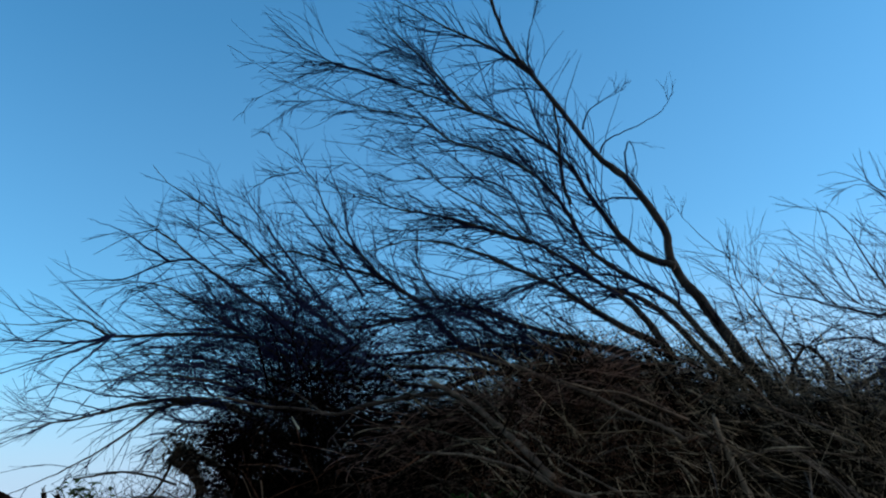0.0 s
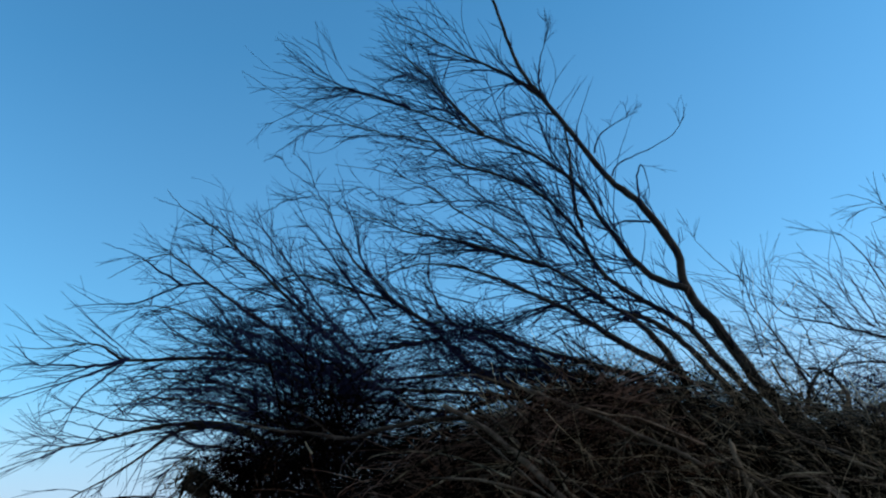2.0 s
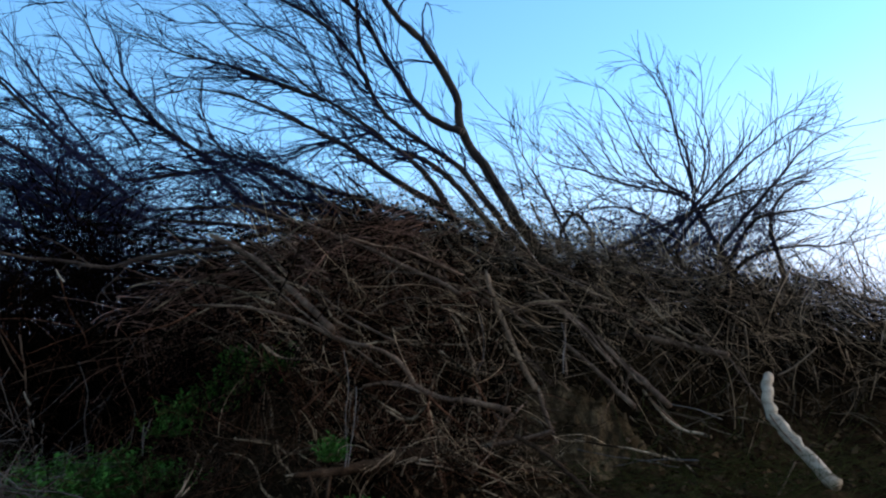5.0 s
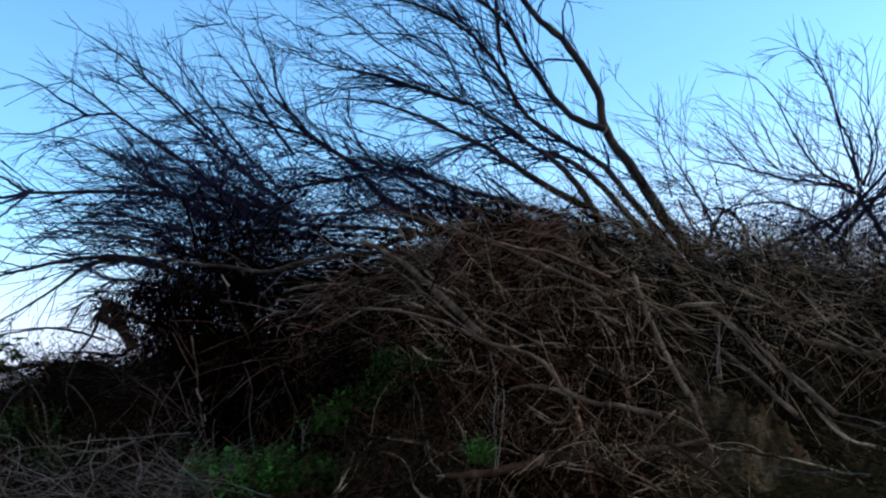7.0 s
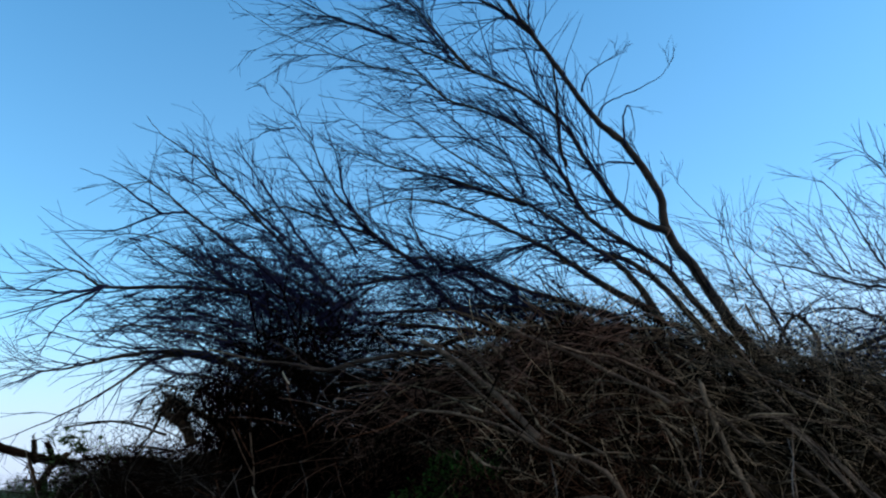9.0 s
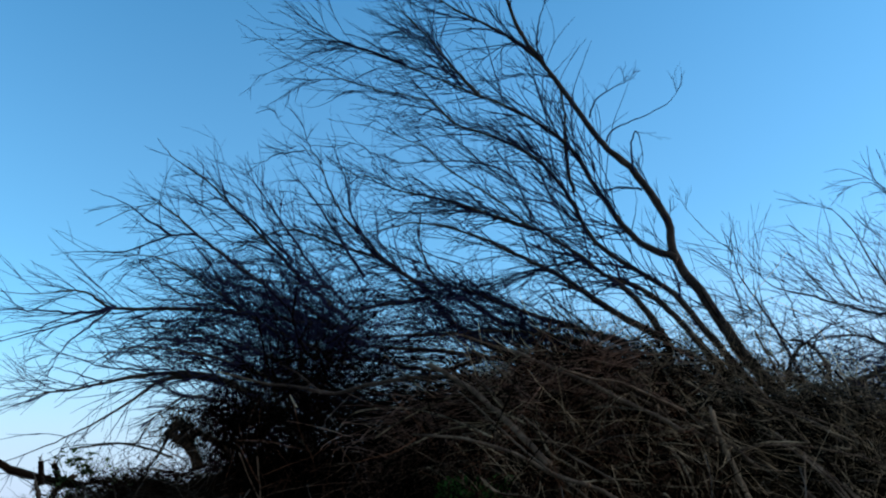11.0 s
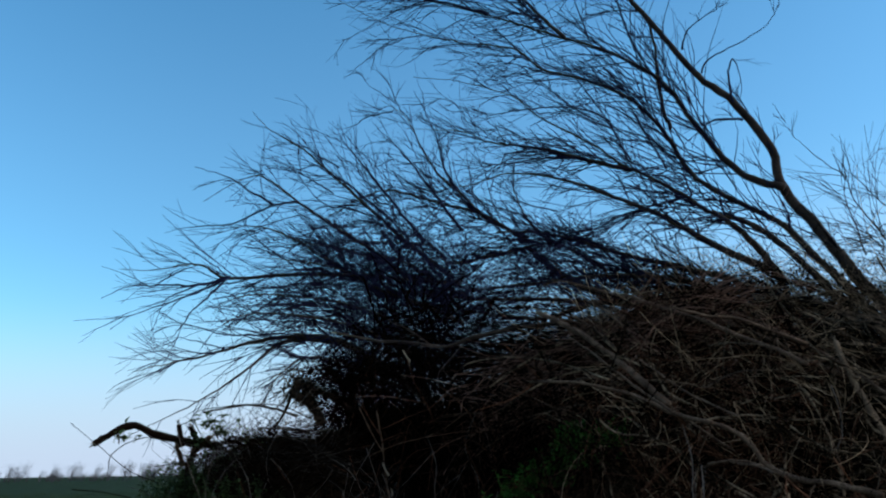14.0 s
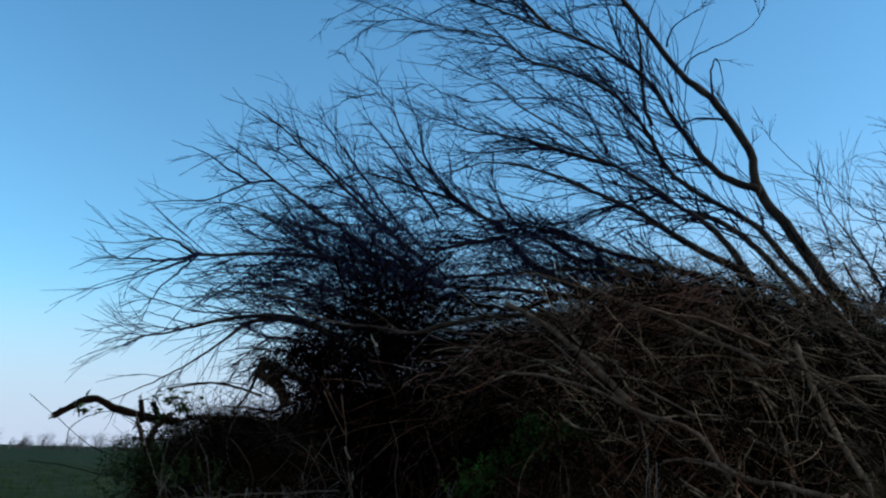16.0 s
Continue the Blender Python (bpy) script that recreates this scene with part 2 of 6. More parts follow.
def shoot(wood, p, d, length, r, level, sweep, kids):
    """A slender living twig: one smooth arc that turns towards sweep, thins to a point and forks a few times."""
    steps = max(4, min(11, int(length / 0.09)))
    step, heading = length / steps, d.normalized()
    arc, turn = rand_dir() * random.uniform(0.03, 0.12), random.uniform(0.0, 0.05)
    pts = [p.copy()]
    for i in range(steps):
        heading = (heading + arc + sweep * turn + rand_dir() * 0.075).normalized()
        p = p + heading * step
        pts.append(p.copy())
    wood.stem(pts, r, TIP, 3, 0.0, 0.65)
    if level > 0:
        side = heading.cross(rand_dir()).normalized()
        for _ in range(max(1, round(kids * random.uniform(0.5, 1.4)))):
            u = random.uniform(0.05, 0.75)
            i = min(int(u * steps), steps - 1)
            along = (pts[i + 1] - pts[i]).normalized()
            side = -side
            away = along + (side + rand_dir() * 0.4) * random.uniform(0.3, 0.65)
            shoot(wood, pts[i].lerp(pts[i + 1], u * steps - i), away, max(0.25, length * random.uniform(0.5, 0.95) * (1.05 - 0.5 * u)), r * (0.85 - 0.35 * u), level - 1, sweep, kids * 0.4)


def limb(tree, name, r0, r1, twigs, reach, pts):
    """One limb of a tree with its twigs as a part of it; pts run from its foot to its tip."""
    line = flow(pts, 5, 0.006)
    w, t = Wood(), Wood()
    r0, r1 = r0 * 0.86 * tree["thick"], r1 * tree["thick"]
    w.stem(line, r0, r1 * 0.85 if r1 > 0.0145 * tree["thick"] else min(r1 * 0.6, 0.004), 8 if r0 > 0.04 else 6, 0.06, 1.3)
    ob = part(name, w, tree_bark if r0 > 0.03 else tree["bark"], tree["top"])
    n = len(line) - 1
    side = rand_dir()
    for _ in range(round(0.85 * twigs * tree["density"])):
        u = 0.1 + 0.8 * random.random() ** tree["inner"]
        i = min(int(u * n), n - 1)
        if random.random() > tree["fill"](line[i]):
            continue
        along = (line[i + 1] - line[i]).normalized()
        side = -(side + rand_dir() * 0.8).normalized()
        side = (side - along * side.dot(along)).normalized()
        d = along + side * random.uniform(0.35, 1.0) + tree["sweep"] * 0.15
        r = max(0.0066, min(0.0125, (r1 + (r0 - r1) * (1 - u) ** 1.5) * 0.42)) * tree["thick"]
        shoot(t, line[i].lerp(line[i + 1], u * n - i), d, reach * tree["reach"] * random.uniform(0.4, 1.5) * (1.2 - 0.7 * u), r, 1 if random.random() < 0.55 else 2, tree["sweep"], tree["kids"])
    if twigs:
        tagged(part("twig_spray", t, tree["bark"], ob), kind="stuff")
    return ob


def tree(name, label, category, foot, sweep, density=1.0, kids=5, reach=1.0, thick=1.0, inner=1.35, bark=veiled_twig_bark, fill=lambda p: 1.0):
    top = tagged(new(name), label, category)
    top.location = foot
    top.empty_display_size = 0.2
    root = {"top": top, "sweep": Vector(sweep).normalized(), "density": density, "kids": kids, "reach": reach, "thick": thick, "inner": inner, "bark": bark, "fill": fill}
    return root


# ---- ground: flat field, and the soil bank under the brush ----
CREST = ((-9, 0.7), (-4.7, 0.8), (-4.1, 1.4), (-3.4, 2.0), (-2.8, 2.55), (-2, 2.6), (-1.2, 2.45), (-0.2, 2.6), (0.6, 2.95), (1.2, 3.02), (2, 3.22), (3, 3.25), (3.7, 3.05),
         (4.4, 2.88), (5.2, 2.9), (5.7, 2.68), (6.1, 2.5), (6.8, 2.6), (7.4, 2.5), (8.2, 2.3), (9.5, 2.0), (11, 1.6), (14, 0.7))


def front(x):
    return 9.8 - 3.1 * step01((x + 1.45) / 2.3) - 2.2 * step01((-2.7 - x) / 0.8)


def heap(x, y):
    """Height of the bank and of the packed core of the heap."""
    bank = 0.72 * step01((y - 2.5) / 3.0) * step01((17 - y) / 3) * step01((x + 8.0) / 3) * step01((15 - x) / 3)
    d = y - front(x)
    p = np.interp(d, (-0.7, 0.0, 0.8, 2.0, 3.6, 5.0, 7.0), (0, 0.12, 0.46, 0.75, 1.0, 0.95, 0.0))
    top = np.interp(x, [c[0] for c in CREST], [c[1] for c in CREST])
    end = 1.02 * step01((x + 4.3) / 0.9) * step01((-1.6 - x) / 0.8) * step01((y - 7.4) / 0.9) * step01((11 - y) / 1.5)
    return bank + max(max(0.0, float(top) - 0.72) * float(p), end)


def sheet(name, xs, ys, height, material):
    me = bpy.data.meshes.new(name)
    v = [(x, y, height(x, y)) for y in ys for x in xs]
    n = len(xs)
    f = [(j * n + i, j * n + i + 1, (j + 1) * n + i + 1, (j + 1) * n + i) for j in range(len(ys) - 1) for i in range(n - 1)]
    me.from_pydata(v, [], f)
    me.materials.append(material)
    me.polygons.foreach_set("use_smooth", [True] * len(f))
    return new(name, me)


def rough(x, y):
    q = Vector((x, y, 0))
    rim = min(x + 9, 16 - x, y - 1.5, 18 - y) + 0.9 * noise.noise(q * 0.6)
    return heap(x, y) - 0.3 * (1 - step01((rim - 0.6) / 1.8)) + 0.10 * noise.noise(q * 1.7) + 0.07 * noise.noise(q * 4.3) + 0.035 * noise.noise(q * 11)


def axis(lo, hi, fine, far):
    """Even steps in the middle that widen towards the horizon."""
    mid = [lo + fine * k for k in range(int((hi - lo) / fine) + 1)]
    out, d = [], fine * 2
    while d < far:
        out.append(d)
        d *= 1.45
    out.append(far)
    return [lo - d for d in reversed(out)] + mid + [hi + d for d in out]


def field(x, y):
    far = step01((math.hypot(x, y) - 12) / 20)
    q = Vector((x, y, 3))
    return -0.03 + far * (0.07 * noise.noise(q * 0.22) + 0.05 * noise.noise(q * 0.8))


tagged(sheet("ground", axis(-40, 40, 0.8, 3800), axis(-20, 70, 0.8, 3800), field, turf),
       "rough dark green pasture reaching the horizon", "ground", kind="structure")
tagged(sheet("soil_bank", [-9 + 0.12 * k for k in range(210)], [1.5 + 0.12 * k for k in range(140)], rough, soil),
       "brown soil bank under the heap of brush", "bank", kind="structure")


def mound(x, y):
    """Crumbling earth that bulges out between the sticks."""
    q, r = Vector((x, y, 5)), math.hypot((x - 2.98) / 0.7, (y - 6.7) / 0.5)
    lump = abs(noise.noise(q * 3.1)) * 0.24 + abs(noise.noise(q * 7.7)) * 0.17 + 0.09 * noise.noise(q * 17) + 0.05 * noise.noise(q * 37)
    return heap(x, y) - 0.12 + 0.30 * step01(1.25 - r) + lump * step01(1.5 - r)


tagged(sheet("earth_mound", [2.1 + 0.018 * k for k in range(104)], [5.95 + 0.018 * k for k in range(84)], mound, earth),
       "crumbling brown earth bulging from the heap face", "earth", kind="structure")

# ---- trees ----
leaning = tree("leaning_tree", "bare grey-brown tree leaning out of the brush heap", "tree", (0, 0, 0), (-0.95, 0.05, 0.18), 2.1, 2.2, 1.3, 0.95, 1.1, veiled_twig_bark, lambda p: 1.0 - 0.6 * step01((-0.2 - p.x) / 2.0))
fallen = tree("fallen_tree", "bare fallen tree lying across the heap top", "tree", (0, 0, 0), (-0.85, 0.0, 0.3), 2.3, 2.2, 1.25, 0.95, 1.1, veiled_twig_bark, lambda p: 1.0 - 0.6 * step01((p.z - 5.9) / 1.2))
drooping = tree("drooping_tree", "dense bare tree drooping over the heap end", "tree", (0, 0, 0), (-0.95, -0.05, 0.0), 2.0, 2.1, 1.3, 0.95, 1.1, veiled_twig_bark, lambda p: (1.0 - 0.75 * step01((-2.9 - p.x) / 1.3)) * (1.0 - 0.5 * step01((p.z - 5.4) / 1.0)))
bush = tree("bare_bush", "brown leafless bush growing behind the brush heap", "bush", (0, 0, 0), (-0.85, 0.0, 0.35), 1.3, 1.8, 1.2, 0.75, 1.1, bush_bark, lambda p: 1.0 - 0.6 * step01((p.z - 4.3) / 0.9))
# leaning tree: trunk, then its limbs
limb(leaning, "trunk", 0.118, 0.03, 12, 0.6, [(4.80, 11.28, 3.37), (4.35, 11.52, 4.14), (4.01, 11.66, 4.86), (3.62, 11.78, 5.55), (3.53, 11.78, 6.18), (3.09, 11.78, 6.95), (2.58, 11.84, 7.52), (2.14, 11.80, 8.16), (1.62, 11.68, 8.87), (1.20, 11.58, 9.45), (0.92, 11.35, 10.12), (0.70, 11.13, 10.72)])
limb(leaning, "limb", 0.075, 0.014, 34, 1.3, [(3.55, 11.55, 5.48), (3.10, 11.76, 5.77), (2.75, 11.86, 6.24), (2.37, 11.86, 6.87), (2.01, 11.84, 7.47), (1.20, 11.84, 8.06), (0.27, 11.86, 8.47), (-0.78, 11.79, 8.88), (-2.01, 11.62, 9.24), (-2.84, 11.40, 9.61)])
limb(leaning, "limb", 0.07, 0.012, 36, 1.3, [(4.42, 11.20, 3.47), (3.98, 11.38, 4.15), (3.68, 11.50, 4.64), (3.44, 11.61, 4.99), (2.78, 11.78, 5.48), (2.33, 11.87, 5.91), (1.94, 11.79, 6.64), (1.46, 11.76, 7.18), (0.82, 11.79, 7.55), (0.18, 11.84, 7.80), (-0.29, 11.78, 8.18), (-1.04, 11.79, 8.35), (-1.70, 11.76, 8.53), (-2.53, 11.60, 8.80), (-3.46, 11.22, 9.26)])
limb(leaning, "limb", 0.065, 0.012, 30, 1.15, [(4.07, 11.11, 3.53), (3.55, 11.27, 4.32), (3.20, 11.40, 4.76), (2.84, 11.56, 5.05), (2.54, 11.73, 5.21), (2.22, 11.84, 5.52), (1.72, 11.93, 5.90), (1.33, 12.03, 6.16), (0.93, 12.07, 6.53), (0.10, 12.03, 7.05), (-0.37, 11.99, 7.45), (-1.22, 11.93, 7.74), (-1.96, 11.92, 7.88)])
limb(leaning, "limb", 0.08, 0.045, 0, 0.9, [(3.29, 11.18, 3.97), (3.13, 11.25, 4.31), (2.85, 11.32, 4.75), (2.48, 11.41, 5.13)])
limb(leaning, "limb", 0.07, 0.010, 22, 0.9, [(3.10, 11.19, 4.17), (2.44, 11.41, 4.64), (1.98, 11.57, 5.02), (1.63, 11.71, 5.30), (0.99, 11.84, 5.64), (0.38, 11.95, 5.95), (-0.43, 12.05, 6.13), (-1.16, 12.22, 6.02), (-1.90, 12.28, 6.08)])
limb(leaning, "limb", 0.05, 0.010, 22, 0.9, [(1.46, 12.02, 6.06), (0.75, 12.13, 6.34), (-0.08, 12.19, 6.62), (-0.73, 12.27, 6.77), (-1.21, 12.28, 7.01), (-2.15, 12.26, 7.11)])
limb(leaning, "limb", 0.04, 0.018, 3, 0.7, [(2.08, 11.80, 6.64), (2.02, 11.90, 6.98), (1.97, 11.90, 7.53), (1.97, 11.86, 8.08), (1.87, 11.84, 8.60), (1.65, 11.89, 9.00)])
limb(leaning, "limb", 0.05, 0.012, 14, 1.0, [(1.66, 11.96, 9.08), (1.04, 11.99, 9.61), (0.26, 12.02, 10.07), (-0.54, 11.98, 10.55), (-1.35, 11.92, 10.95)])
limb(leaning, "limb", 0.045, 0.010, 18, 1.0, [(0.53, 11.55, 8.19), (0.17, 11.66, 8.67), (-0.27, 11.67, 9.26), (-0.71, 11.70, 9.77), (-1.21, 11.68, 10.30)])
limb(leaning, "limb", 0.035, 0.008, 16, 0.9, [(-0.67, 11.58, 8.73), (-1.24, 11.61, 8.98), (-1.82, 11.63, 9.20), (-2.39, 11.56, 9.52), (-2.87, 11.40, 9.94)])
limb(leaning, "limb", 0.035, 0.008, 12, 0.8, [(2.28, 12.15, 5.62), (1.86, 12.39, 5.60), (1.52, 12.61, 5.54), (0.98, 12.88, 5.34), (0.33, 13.09, 5.29)])
limb(leaning, "limb", 0.02, 0.006, 2, 0.35, [(2.33, 11.62, 7.86), (2.40, 11.47, 8.09), (2.61, 11.35, 8.23), (2.86, 11.23, 8.32), (3.06, 11.10, 8.45)])
limb(leaning, "limb", 0.02, 0.005, 1, 0.3, [(2.57, 11.57, 7.41), (2.67, 11.46, 7.58), (3.02, 11.30, 7.70), (3.43, 11.10, 7.85), (3.61, 10.91, 8.09), (3.62, 10.81, 8.25)])
limb(leaning, "limb", 0.024, 0.006, 1, 0.3, [(2.97, 11.50, 6.87), (2.91, 11.34, 7.23), (2.97, 11.22, 7.44), (3.09, 11.34, 7.14), (3.06, 11.54, 6.74)])
limb(leaning, "limb", 0.026, 0.012, 2, 0.4, [(3.11, 11.58, 6.61), (2.78, 11.67, 6.68), (2.55, 11.80, 6.60), (2.37, 11.93, 6.46)])
limb(leaning, "limb", 0.02, 0.006, 2, 0.4, [(1.50, 11.74, 9.27), (1.53, 11.58, 9.62), (1.62, 11.41, 9.95), (1.70, 11.24, 10.28)])
limb(leaning, "limb", 0.022, 0.006, 10, 0.5, [(0.26, 11.70, 8.43), (-0.07, 11.65, 8.88), (-0.29, 11.61, 9.11), (-0.69, 11.56, 9.34), (-1.07, 11.51, 9.52), (-1.45, 11.47, 9.76)])
limb(leaning, "limb", 0.012, 0.004, 4, 0.3, [(-1.51, 11.60, 8.99), (-1.83, 11.50, 8.88), (-2.08, 11.40, 8.62), (-2.38, 11.30, 8.37)])
limb(leaning, "limb", 0.014, 0.004, 6, 0.35, [(-1.60, 11.60, 9.13), (-1.99, 11.56, 9.14), (-2.45, 11.52, 9.10), (-2.82, 11.49, 9.10), (-3.27, 11.45, 9.04)])
limb(leaning, "limb", 0.013, 0.004, 5, 0.35, [(-1.66, 11.60, 9.11), (-2.16, 11.53, 8.90), (-2.53, 11.46, 8.66), (-2.84, 11.40, 8.43), (-3.15, 11.33, 8.25)])
limb(leaning, "limb", 0.012, 0.005, 3, 0.3, [(-1.25, 11.70, 9.00), (-0.98, 11.62, 9.01), (-0.68, 11.54, 9.08), (-0.48, 11.46, 9.16), (-0.26, 11.38, 9.19)])
limb(leaning, "limb", 0.014, 0.004, 5, 0.35, [(-1.77, 11.70, 8.50), (-2.06, 11.67, 8.47), (-2.33, 11.64, 8.39), (-2.58, 11.61, 8.18), (-2.85, 11.58, 7.93), (-3.04, 11.55, 7.83)])
limb(leaning, "limb", 0.01, 0.004, 2, 0.25, [(-2.31, 11.70, 8.44), (-2.52, 11.74, 8.29), (-2.75, 11.77, 8.15), (-2.92, 11.81, 8.04)])
limb(leaning, "limb", 0.014, 0.004, 5, 0.35, [(-1.04, 11.80, 8.34), (-1.42, 11.81, 8.35), (-1.68, 11.82, 8.32), (-1.95, 11.83, 8.14), (-2.20, 11.84, 8.04), (-2.51, 11.85, 8.10)])
limb(leaning, "limb", 0.022, 0.005, 12, 0.5, [(1.19, 11.90, 6.87), (0.83, 11.90, 7.08), (0.28, 11.91, 7.17), (-0.18, 11.91, 7.15), (-0.64, 11.92, 7.11), (-1.01, 11.92, 7.18), (-1.34, 11.92, 7.38), (-1.67, 11.93, 7.48), (-2.30, 11.93, 7.53)])
limb(leaning, "limb", 0.022, 0.006, 12, 0.5, [(0.79, 12.10, 6.33), (0.29, 12.05, 6.35), (-0.08, 12.00, 6.32), (-0.62, 11.96, 6.25), (-1.15, 11.91, 6.19), (-1.63, 11.86, 6.08)])
limb(leaning, "limb", 0.016, 0.005, 8, 0.45, [(0.65, 12.00, 6.50), (0.28, 11.98, 6.54), (0.01, 11.97, 6.60), (-0.27, 11.95, 6.74), (-0.54, 11.93, 6.84), (-1.04, 11.92, 6.83)])
limb(leaning, "limb", 0.02, 0.006, 10, 0.5, [(1.42, 12.00, 6.23), (1.24, 11.96, 6.69), (1.01, 11.92, 7.12), (0.78, 11.87, 7.50), (0.46, 11.83, 7.94), (0.15, 11.79, 8.30)])
limb(leaning, "limb", 0.02, 0.006, 9, 0.5, [(1.99, 11.90, 6.01), (1.74, 11.85, 6.51), (1.55, 11.79, 6.93), (1.38, 11.74, 7.18), (1.09, 11.69, 7.45), (0.72, 11.64, 7.73)])
limb(leaning, "limb", 0.016, 0.006, 7, 0.45, [(1.68, 12.00, 5.75), (1.46, 11.94, 6.20), (1.23, 11.88, 6.52), (1.00, 11.82, 6.73), (0.73, 11.76, 6.90), (0.36, 11.70, 7.04)])
limb(leaning, "limb", 0.018, 0.01, 2, 0.3, [(2.26, 11.60, 5.44), (2.16, 11.52, 5.82), (2.18, 11.44, 6.19), (2.05, 11.36, 6.46)])
limb(leaning, "limb", 0.01, 0.004, 1, 0.25, [(2.36, 11.60, 6.90), (2.35, 11.66, 7.13), (2.46, 11.71, 7.45)])
limb(leaning, "limb", 0.011, 0.004, 2, 0.3, [(2.75, 11.70, 5.12), (2.90, 11.72, 5.40), (2.91, 11.74, 5.76), (2.72, 11.76, 6.07)])
limb(leaning, "limb", 0.01, 0.004, 1, 0.25, [(2.89, 11.60, 5.85), (3.00, 11.62, 6.28), (3.02, 11.64, 6.57), (2.92, 11.65, 6.87)])
limb(leaning, "limb", 0.022, 0.012, 0, 0.25, [(3.55, 11.50, 4.85), (3.55, 11.52, 5.12), (3.44, 11.53, 5.38), (3.36, 11.55, 5.50)])
limb(leaning, "limb", 0.022, 0.012, 1, 0.25, [(2.66, 11.50, 5.08), (2.60, 11.37, 5.33), (2.56, 11.25, 5.44)])
limb(leaning, "limb", 0.009, 0.003, 1, 0.2, [(3.34, 11.50, 5.50), (3.21, 11.40, 5.71), (3.18, 11.30, 6.01)])
limb(leaning, "limb", 0.009, 0.003, 0, 0.2, [(2.43, 11.30, 7.32), (2.42, 11.29, 7.79), (2.28, 11.28, 8.13), (2.11, 11.26, 8.50)])
limb(leaning, "limb", 0.008, 0.003, 0, 0.2, [(1.71, 11.20, 8.45), (1.92, 11.21, 8.70), (2.07, 11.21, 8.96), (2.15, 11.22, 9.10)])
limb(leaning, "limb", 0.016, 0.005, 5, 0.4, [(0.96, 11.90, 8.24), (0.82, 11.92, 8.82), (0.67, 11.94, 9.38), (0.52, 11.96, 9.75), (0.29, 11.98, 10.01)])
limb(leaning, "limb", 0.015, 0.005, 5, 0.4, [(1.75, 11.90, 8.75), (1.42, 11.92, 8.83), (1.13, 11.95, 8.82), (0.75, 11.97, 8.70), (0.41, 11.99, 8.65)])
limb(leaning, "limb", 0.016, 0.005, 6, 0.4, [(1.93, 12.10, 7.71), (1.75, 12.04, 8.07), (1.60, 11.98, 8.36), (1.51, 11.92, 8.70), (1.22, 11.85, 8.92), (0.83, 11.79, 9.04)])
limb(leaning, "limb", 0.016, 0.005, 6, 0.45, [(0.56, 12.00, 8.45), (0.17, 11.99, 8.55), (-0.02, 11.98, 8.78), (-0.17, 11.97, 9.13), (-0.37, 11.96, 9.51), (-0.50, 11.95, 9.84)])
limb(leaning, "limb", 0.016, 0.005, 8, 0.45, [(0.08, 11.90, 7.96), (-0.25, 11.90, 8.11), (-0.53, 11.89, 8.14), (-0.86, 11.89, 8.20), (-1.23, 11.89, 8.12), (-1.60, 11.89, 8.15)])
limb(leaning, "limb", 0.016, 0.005, 8, 0.45, [(0.46, 11.90, 7.71), (0.09, 11.88, 7.80), (-0.24, 11.86, 7.94), (-0.52, 11.84, 7.96), (-0.93, 11.82, 7.85), (-1.39, 11.80, 7.81)])
limb(leaning, "limb", 0.016, 0.005, 8, 0.45, [(1.04, 12.20, 7.00), (0.66, 12.15, 7.22), (0.37, 12.10, 7.50), (0.09, 12.04, 7.71), (-0.24, 11.99, 7.85), (-0.66, 11.94, 7.86)])
limb(leaning, "limb", 0.016, 0.005, 8, 0.45, [(1.79, 12.20, 7.01), (1.56, 12.18, 7.39), (1.28, 12.15, 7.65), (0.95, 12.13, 7.95), (0.61, 12.11, 8.09), (0.18, 12.09, 8.15)])
# the big limb that lies low across the heap
limb(fallen, "trunk", 0.11, 0.05, 0, 0.9, [(1.33, 11.31, 3.81), (0.89, 11.85, 4.07), (0.31, 12.33, 4.48), (-0.19, 12.74, 5.09)])
limb(fallen, "limb", 0.05, 0.009, 26, 0.8, [(-0.19, 12.71, 5.18), (-0.61, 12.60, 5.43), (-0.98, 12.48, 5.63), (-1.53, 12.35, 5.77), (-1.98, 12.21, 5.90), (-2.50, 12.07, 5.97), (-3.00, 12.00, 5.74), (-3.49, 11.94, 5.45)])
limb(fallen, "limb", 0.05, 0.010, 24, 0.8, [(-0.15, 12.74, 5.09), (-0.69, 12.65, 4.96), (-1.45, 12.52, 4.81), (-1.76, 12.31, 5.06), (-2.52, 12.07, 5.10), (-3.24, 11.80, 5.07), (-3.76, 11.54, 5.05)])
limb(fallen, "limb", 0.045, 0.009, 12, 0.7, [(-0.29, 12.68, 5.26), (-0.90, 12.59, 5.61), (-1.23, 12.48, 5.96), (-1.65, 12.33, 6.34), (-1.88, 12.18, 6.73), (-2.07, 12.00, 7.15), (-2.47, 11.82, 7.44)])
limb(fallen, "limb", 0.03, 0.007, 7, 0.6, [(-1.32, 12.38, 6.02), (-1.51, 12.30, 6.39), (-1.60, 12.19, 6.84), (-1.76, 12.07, 7.24), (-1.95, 11.94, 7.63)])
limb(fallen, "limb", 0.045, 0.014, 16, 0.6, [(1.06, 12.80, 4.65), (0.50, 12.71, 5.00), (0.04, 12.61, 5.25), (-0.25, 12.46, 5.58), (-0.39, 12.28, 6.00), (-0.35, 12.08, 6.42)])
limb(fallen, "limb", 0.06, 0.02, 26, 0.7, [(2.84, 11.79, 4.18), (2.02, 11.93, 4.46), (1.17, 12.02, 4.73), (0.47, 12.04, 5.00), (-0.06, 12.06, 5.13), (-0.68, 12.07, 5.17)])
